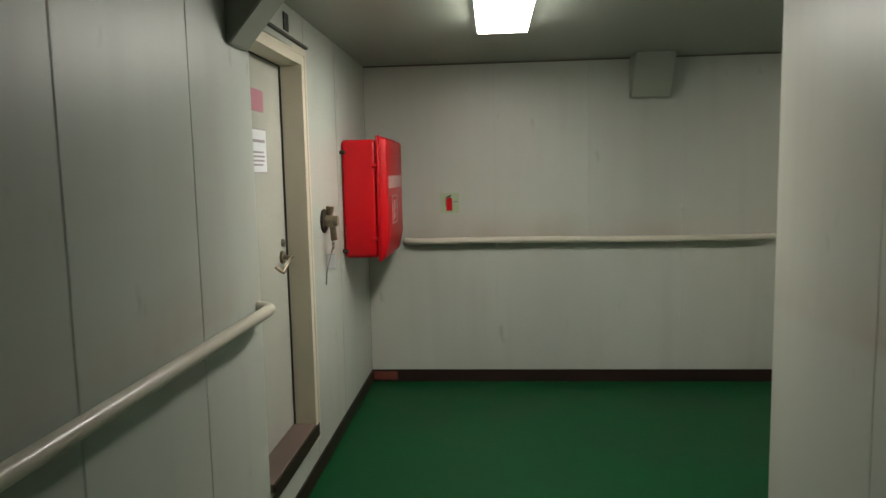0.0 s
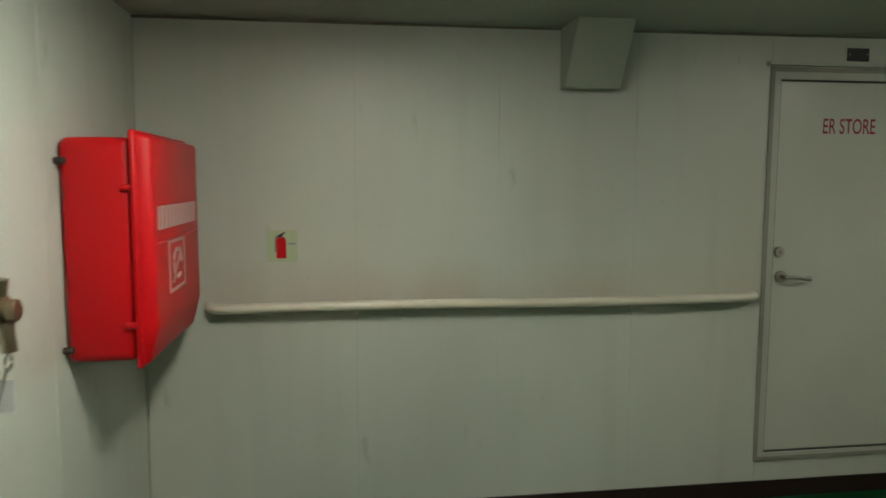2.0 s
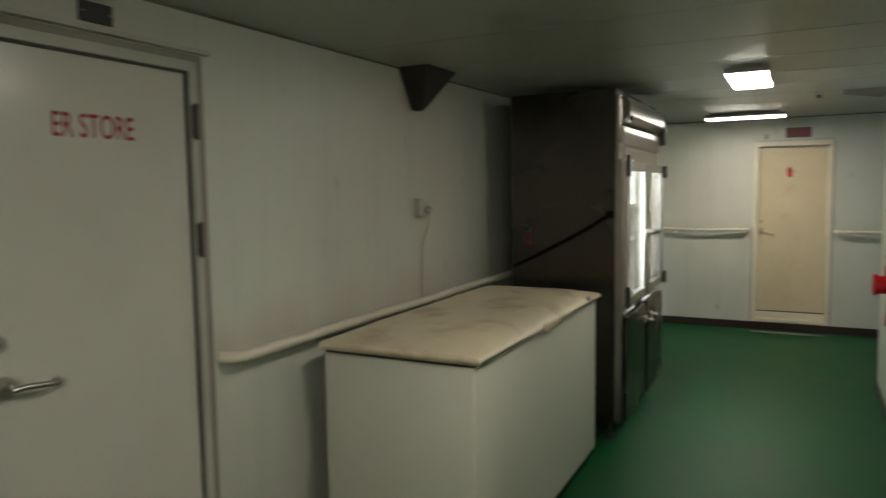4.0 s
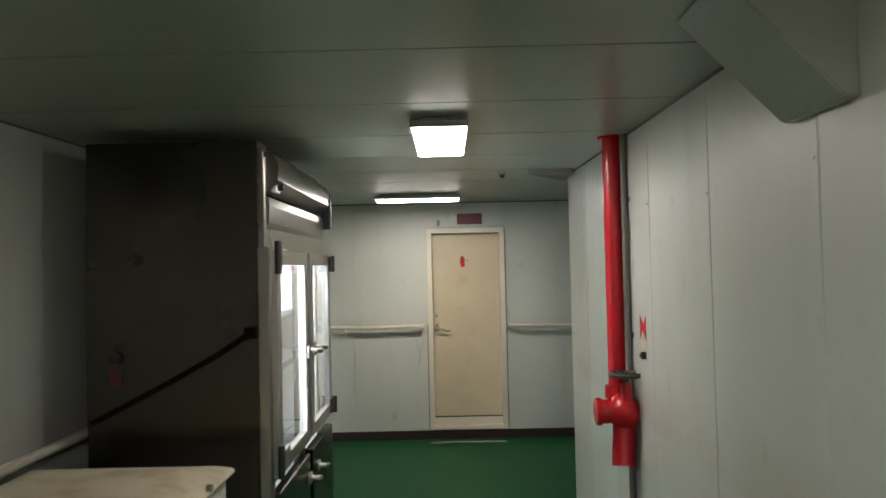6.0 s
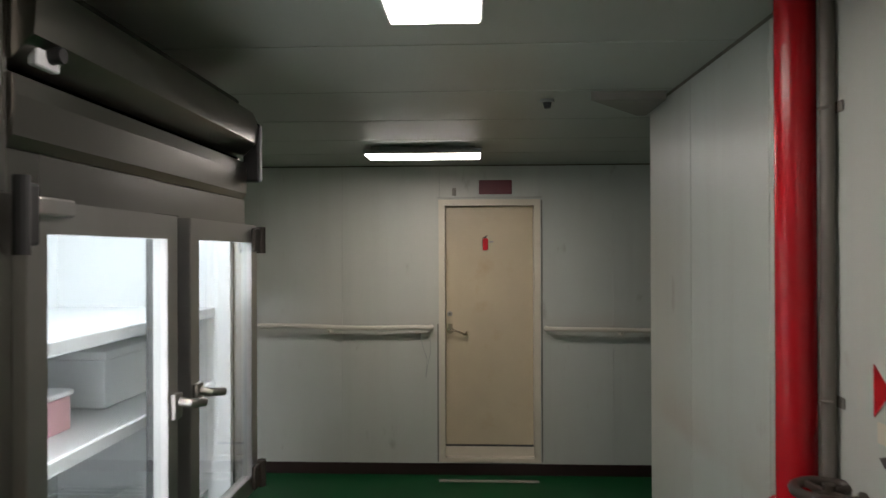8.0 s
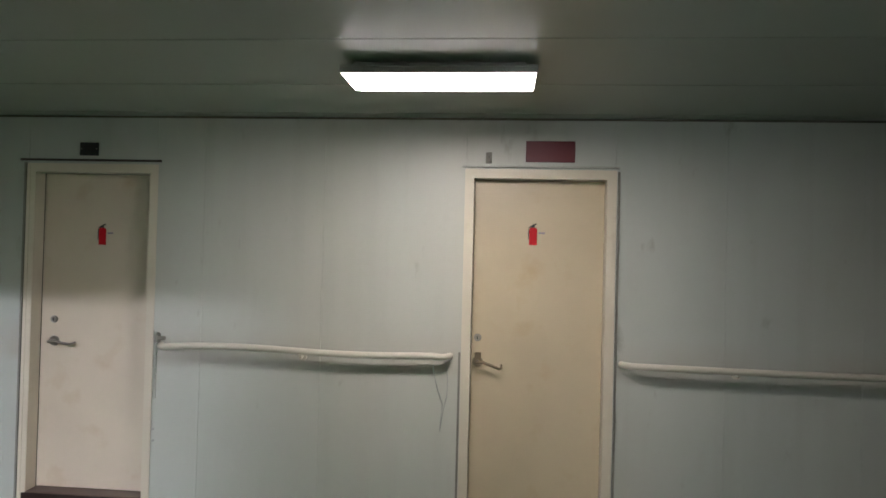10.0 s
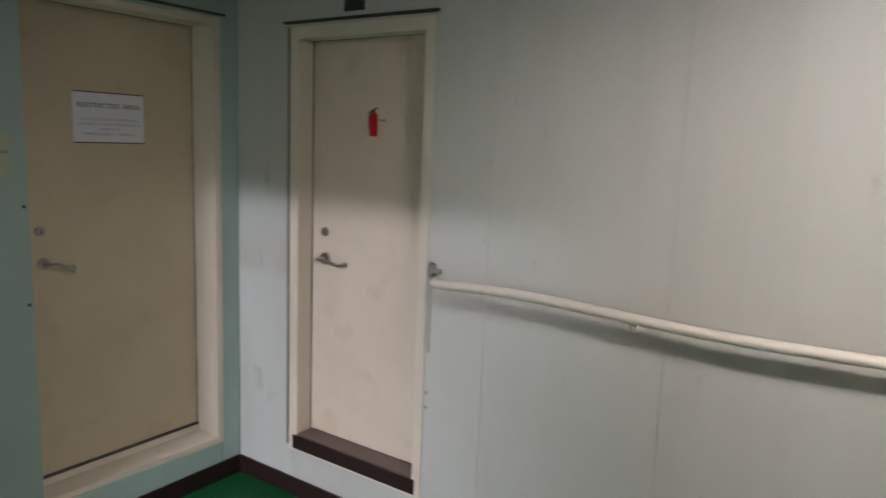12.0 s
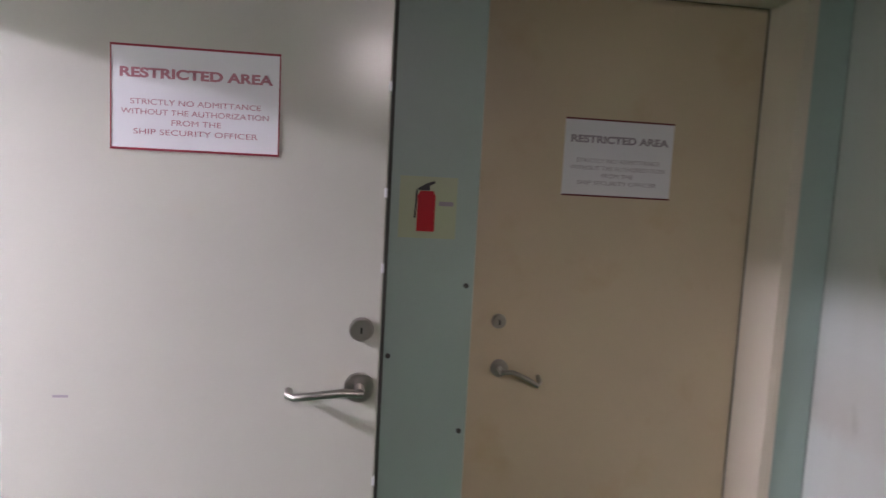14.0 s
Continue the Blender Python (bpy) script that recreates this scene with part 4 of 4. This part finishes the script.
def food_box(m, w, d, h, mat, label):
    t = thing("food_box", m, label, "box", "goods in the fridge")
    part("tub", box(-w / 2, w / 2, -d / 2, d / 2, 0, h * 0.85, 0.008, 2), mat, t, "", True)
    part("lid", box(-w / 2 - 0.005, w / 2 + 0.005, -d / 2 - 0.005, d / 2 + 0.005, h * 0.85, h, 0.006, 2), PLASTICW, t, "", True)


food_box(FR @ pose(0.3, 0.38, 1.226), 0.3, 0.34, 0.13, PLASTICW, "white plastic food tub on the fridge shelf")
food_box(FR @ pose(0.2, 0.33, 1.476), 0.2, 0.3, 0.1, PLASTICW, "low white plastic food tub on the upper fridge shelf")
food_box(FR @ pose(0.95, 0.38, 1.226), 0.34, 0.3, 0.16, PLASTICW, "white plastic food tub behind the far glass door")
food_box(FR @ pose(0.5, 0.3, 1.226), 0.14, 0.2, 0.1, PINK, "faded pink food tub with white lid on the fridge shelf")


# ---- hydrant riser on the south wall ----
CZ = ceil_z(6.5)
t = thing("fire_main_pipe", pose(6.5, SOUTH_Y + 0.055, 0), "red painted fire main riser with hose valve and black wheel", "pipe")
part("riser", rod((0, 0, CZ - 0.001), (0, 0, 1.08), 0.0415, n=28), REDPIPE, t, "", True)
part("ceiling_flange", rod((0, 0, CZ - 0.001), (0, 0, CZ - 0.014), 0.062, n=28, bevel=0.002), REDPIPE, t, "", True)
bm = rod((0, 0, 1.12), (0, 0, 1.06), 0.058, n=24, bevel=0.004)
tube([(0, 0, 1.08), (-0.01, 0, 1.05), (-0.04, 0, 1.025), (-0.08, 0, 1.02)], 0.046, 20, bm)
own = bmesh.new()
bmesh.ops.create_uvsphere(own, u_segments=24, v_segments=14, radius=0.078)
bmesh.ops.transform(own, matrix=Matrix.Translation((-0.09, 0, 1.02)) @ Matrix.Diagonal((1.1, 0.95, 1.0, 1)), verts=own.verts)
join(bm, own)
valve = part("valve_body", bm, REDPIPE, t, "", True)
part("outlet", rod((-0.09, 0.03, 1.02), (-0.09, 0.098, 1.02), 0.052, n=24, bevel=0.003), REDPIPE, valve, "", True)
part("outlet_cap", rod((-0.09, 0.098, 1.02), (-0.09, 0.122, 1.02), 0.06, n=24, bevel=0.004), REDPIPE, valve, "", True)
part("hose_elbow", tube([(-0.09, 0.0, 0.98), (-0.092, 0.0, 0.92), (-0.1, 0.005, 0.87), (-0.11, 0.01, 0.82), (-0.118, 0.012, 0.79)], 0.05, 20), REDPIPE, valve, "", True)
part("bonnet", rod((-0.125, -0.005, 1.06), (-0.125, -0.005, 1.15), 0.03, 0.024, n=18, bevel=0.003), REDPIPE, valve, "", True)
bm = tube([(-0.125 + 0.062 * math.cos(i * math.pi / 14), -0.005 + 0.062 * math.sin(i * math.pi / 14), 1.185) for i in range(29)], 0.011, 10)
for i in range(4):
    a = i * math.pi / 2 + 0.4
    tube([(-0.125, -0.005, 1.18), (-0.125 + 0.06 * math.cos(a), -0.005 + 0.06 * math.sin(a), 1.185)], 0.008, 8, bm)
rod((-0.125, -0.005, 1.14), (-0.125, -0.005, 1.2), 0.012, n=12, bm=bm)
part("hand_wheel", bm, DARKIRON, valve, "black iron hand wheel", True)

t = thing("conduit", pose(6.44, SOUTH_Y + 0.017, 0), "thin grey painted conduit with the red riser's shadow in its colour", "conduit")
part("pipe", rod((0, 0, CZ - 0.002), (0, 0, 0.09), 0.015, n=16), SHADEDPIPE, t, "", True)
for z in (1.35, 1.95):
    bm = ring(-0.035, 0.035, z - 0.012, z + 0.012, 0.006, -0.0165, -0.013)
    box(-0.033, 0.033, -0.0165, -0.0135, z - 0.01, z + 0.01, bm=bm)
    tube([(0.0165 * math.cos(a), 0.0165 * math.sin(a), z) for a in (0.0, 0.5, 1.05, 1.57, 2.1, 2.6, 3.14)], 0.0035, 8, bm)
    part("pipe_clip", bm, SHADEDPIPE, t, "flat metal pipe clip")
t = thing("red_valve_sign", SOUTH(6.262, SOUTH_Y, 1.397) @ Matrix.Scale(1.1, 4), "small red valve symbol sticker on the wall", "sign")
part("symbol", prism([(-0.04, 0.045), (-0.04, -0.045), (-0.006, -0.008), (0.04, -0.045), (0.04, 0.045), (0.006, 0.008)], -0.002, -0.0004), RED, t)
part("base", box(-0.03, 0.035, -0.0015, -0.0004, -0.085, -0.05), FRAMEC, t, "white sticker foot")
part("hook", prism([(0.008, -0.1), (0.04, -0.088), (0.04, -0.115), (0.02, -0.112)], -0.02, -0.002), DARKIRON, t, "small dark hook")

# socket with its cable on the north wall
t = thing("wall_socket", NORTH(5.16, NORTH_Y, 1.5), "grey wall socket with plug and hanging cable", "socket")
part("box", box(-0.045, 0.045, -0.04, -0.001, -0.05, 0.05, 0.005, 2), FRAMEG, t)
part("plug", rod((0, -0.045, -0.01), (0, -0.085, -0.02), 0.022, n=14, bevel=0.003), FRAMEG, t, "", True)
part("cable", tube([(0, -0.08, -0.03), (0.005, -0.06, -0.1), (0.01, -0.02, -0.2), (0.012, -0.012, -0.4), (0.01, -0.01, -0.62)], 0.006, 8), RAILP, t, "", True)

# loose wires under the rail by the end door
t = thing("loose_wire", EAST(END_X, 0) @ pose(-4.72, 0, 1.06), "thin grey loose wire hanging under the handrail", "wire")
part("wire", tube([(0, -0.06, 0.0), (0.005, -0.03, -0.06), (0.02, -0.012, -0.13), (0.045, -0.008, -0.2), (0.04, -0.008, -0.28), (0.035, -0.01, -0.33)], 0.003, 6), LAMPBODY, t)
part("wire", tube([(0.06, -0.05, 0.02), (0.07, -0.015, -0.06), (0.068, -0.008, -0.16), (0.05, -0.008, -0.24), (0.036, -0.01, -0.34)], 0.0025, 6), LAMPBODY, t)

# threshold strip on the deck before the end door, and a worn patch of the skirting
part("worn_patch", box(0.013, 0.182, -0.0105, -0.0085, 0.012, 0.072, 0.001, 1), FADEDRED, bpy.data.objects["baseboard"], "faded red patch")
t = tagged(obj("threshold_strip", box(9.99, 10.04, 3.86, 4.58, 0.0, 0.006, 0.002, 1), CONDUIT), "pale worn strip on the deck at the end door", "strip", kind="structure")

# ---- wall panels ----
meshes = {}
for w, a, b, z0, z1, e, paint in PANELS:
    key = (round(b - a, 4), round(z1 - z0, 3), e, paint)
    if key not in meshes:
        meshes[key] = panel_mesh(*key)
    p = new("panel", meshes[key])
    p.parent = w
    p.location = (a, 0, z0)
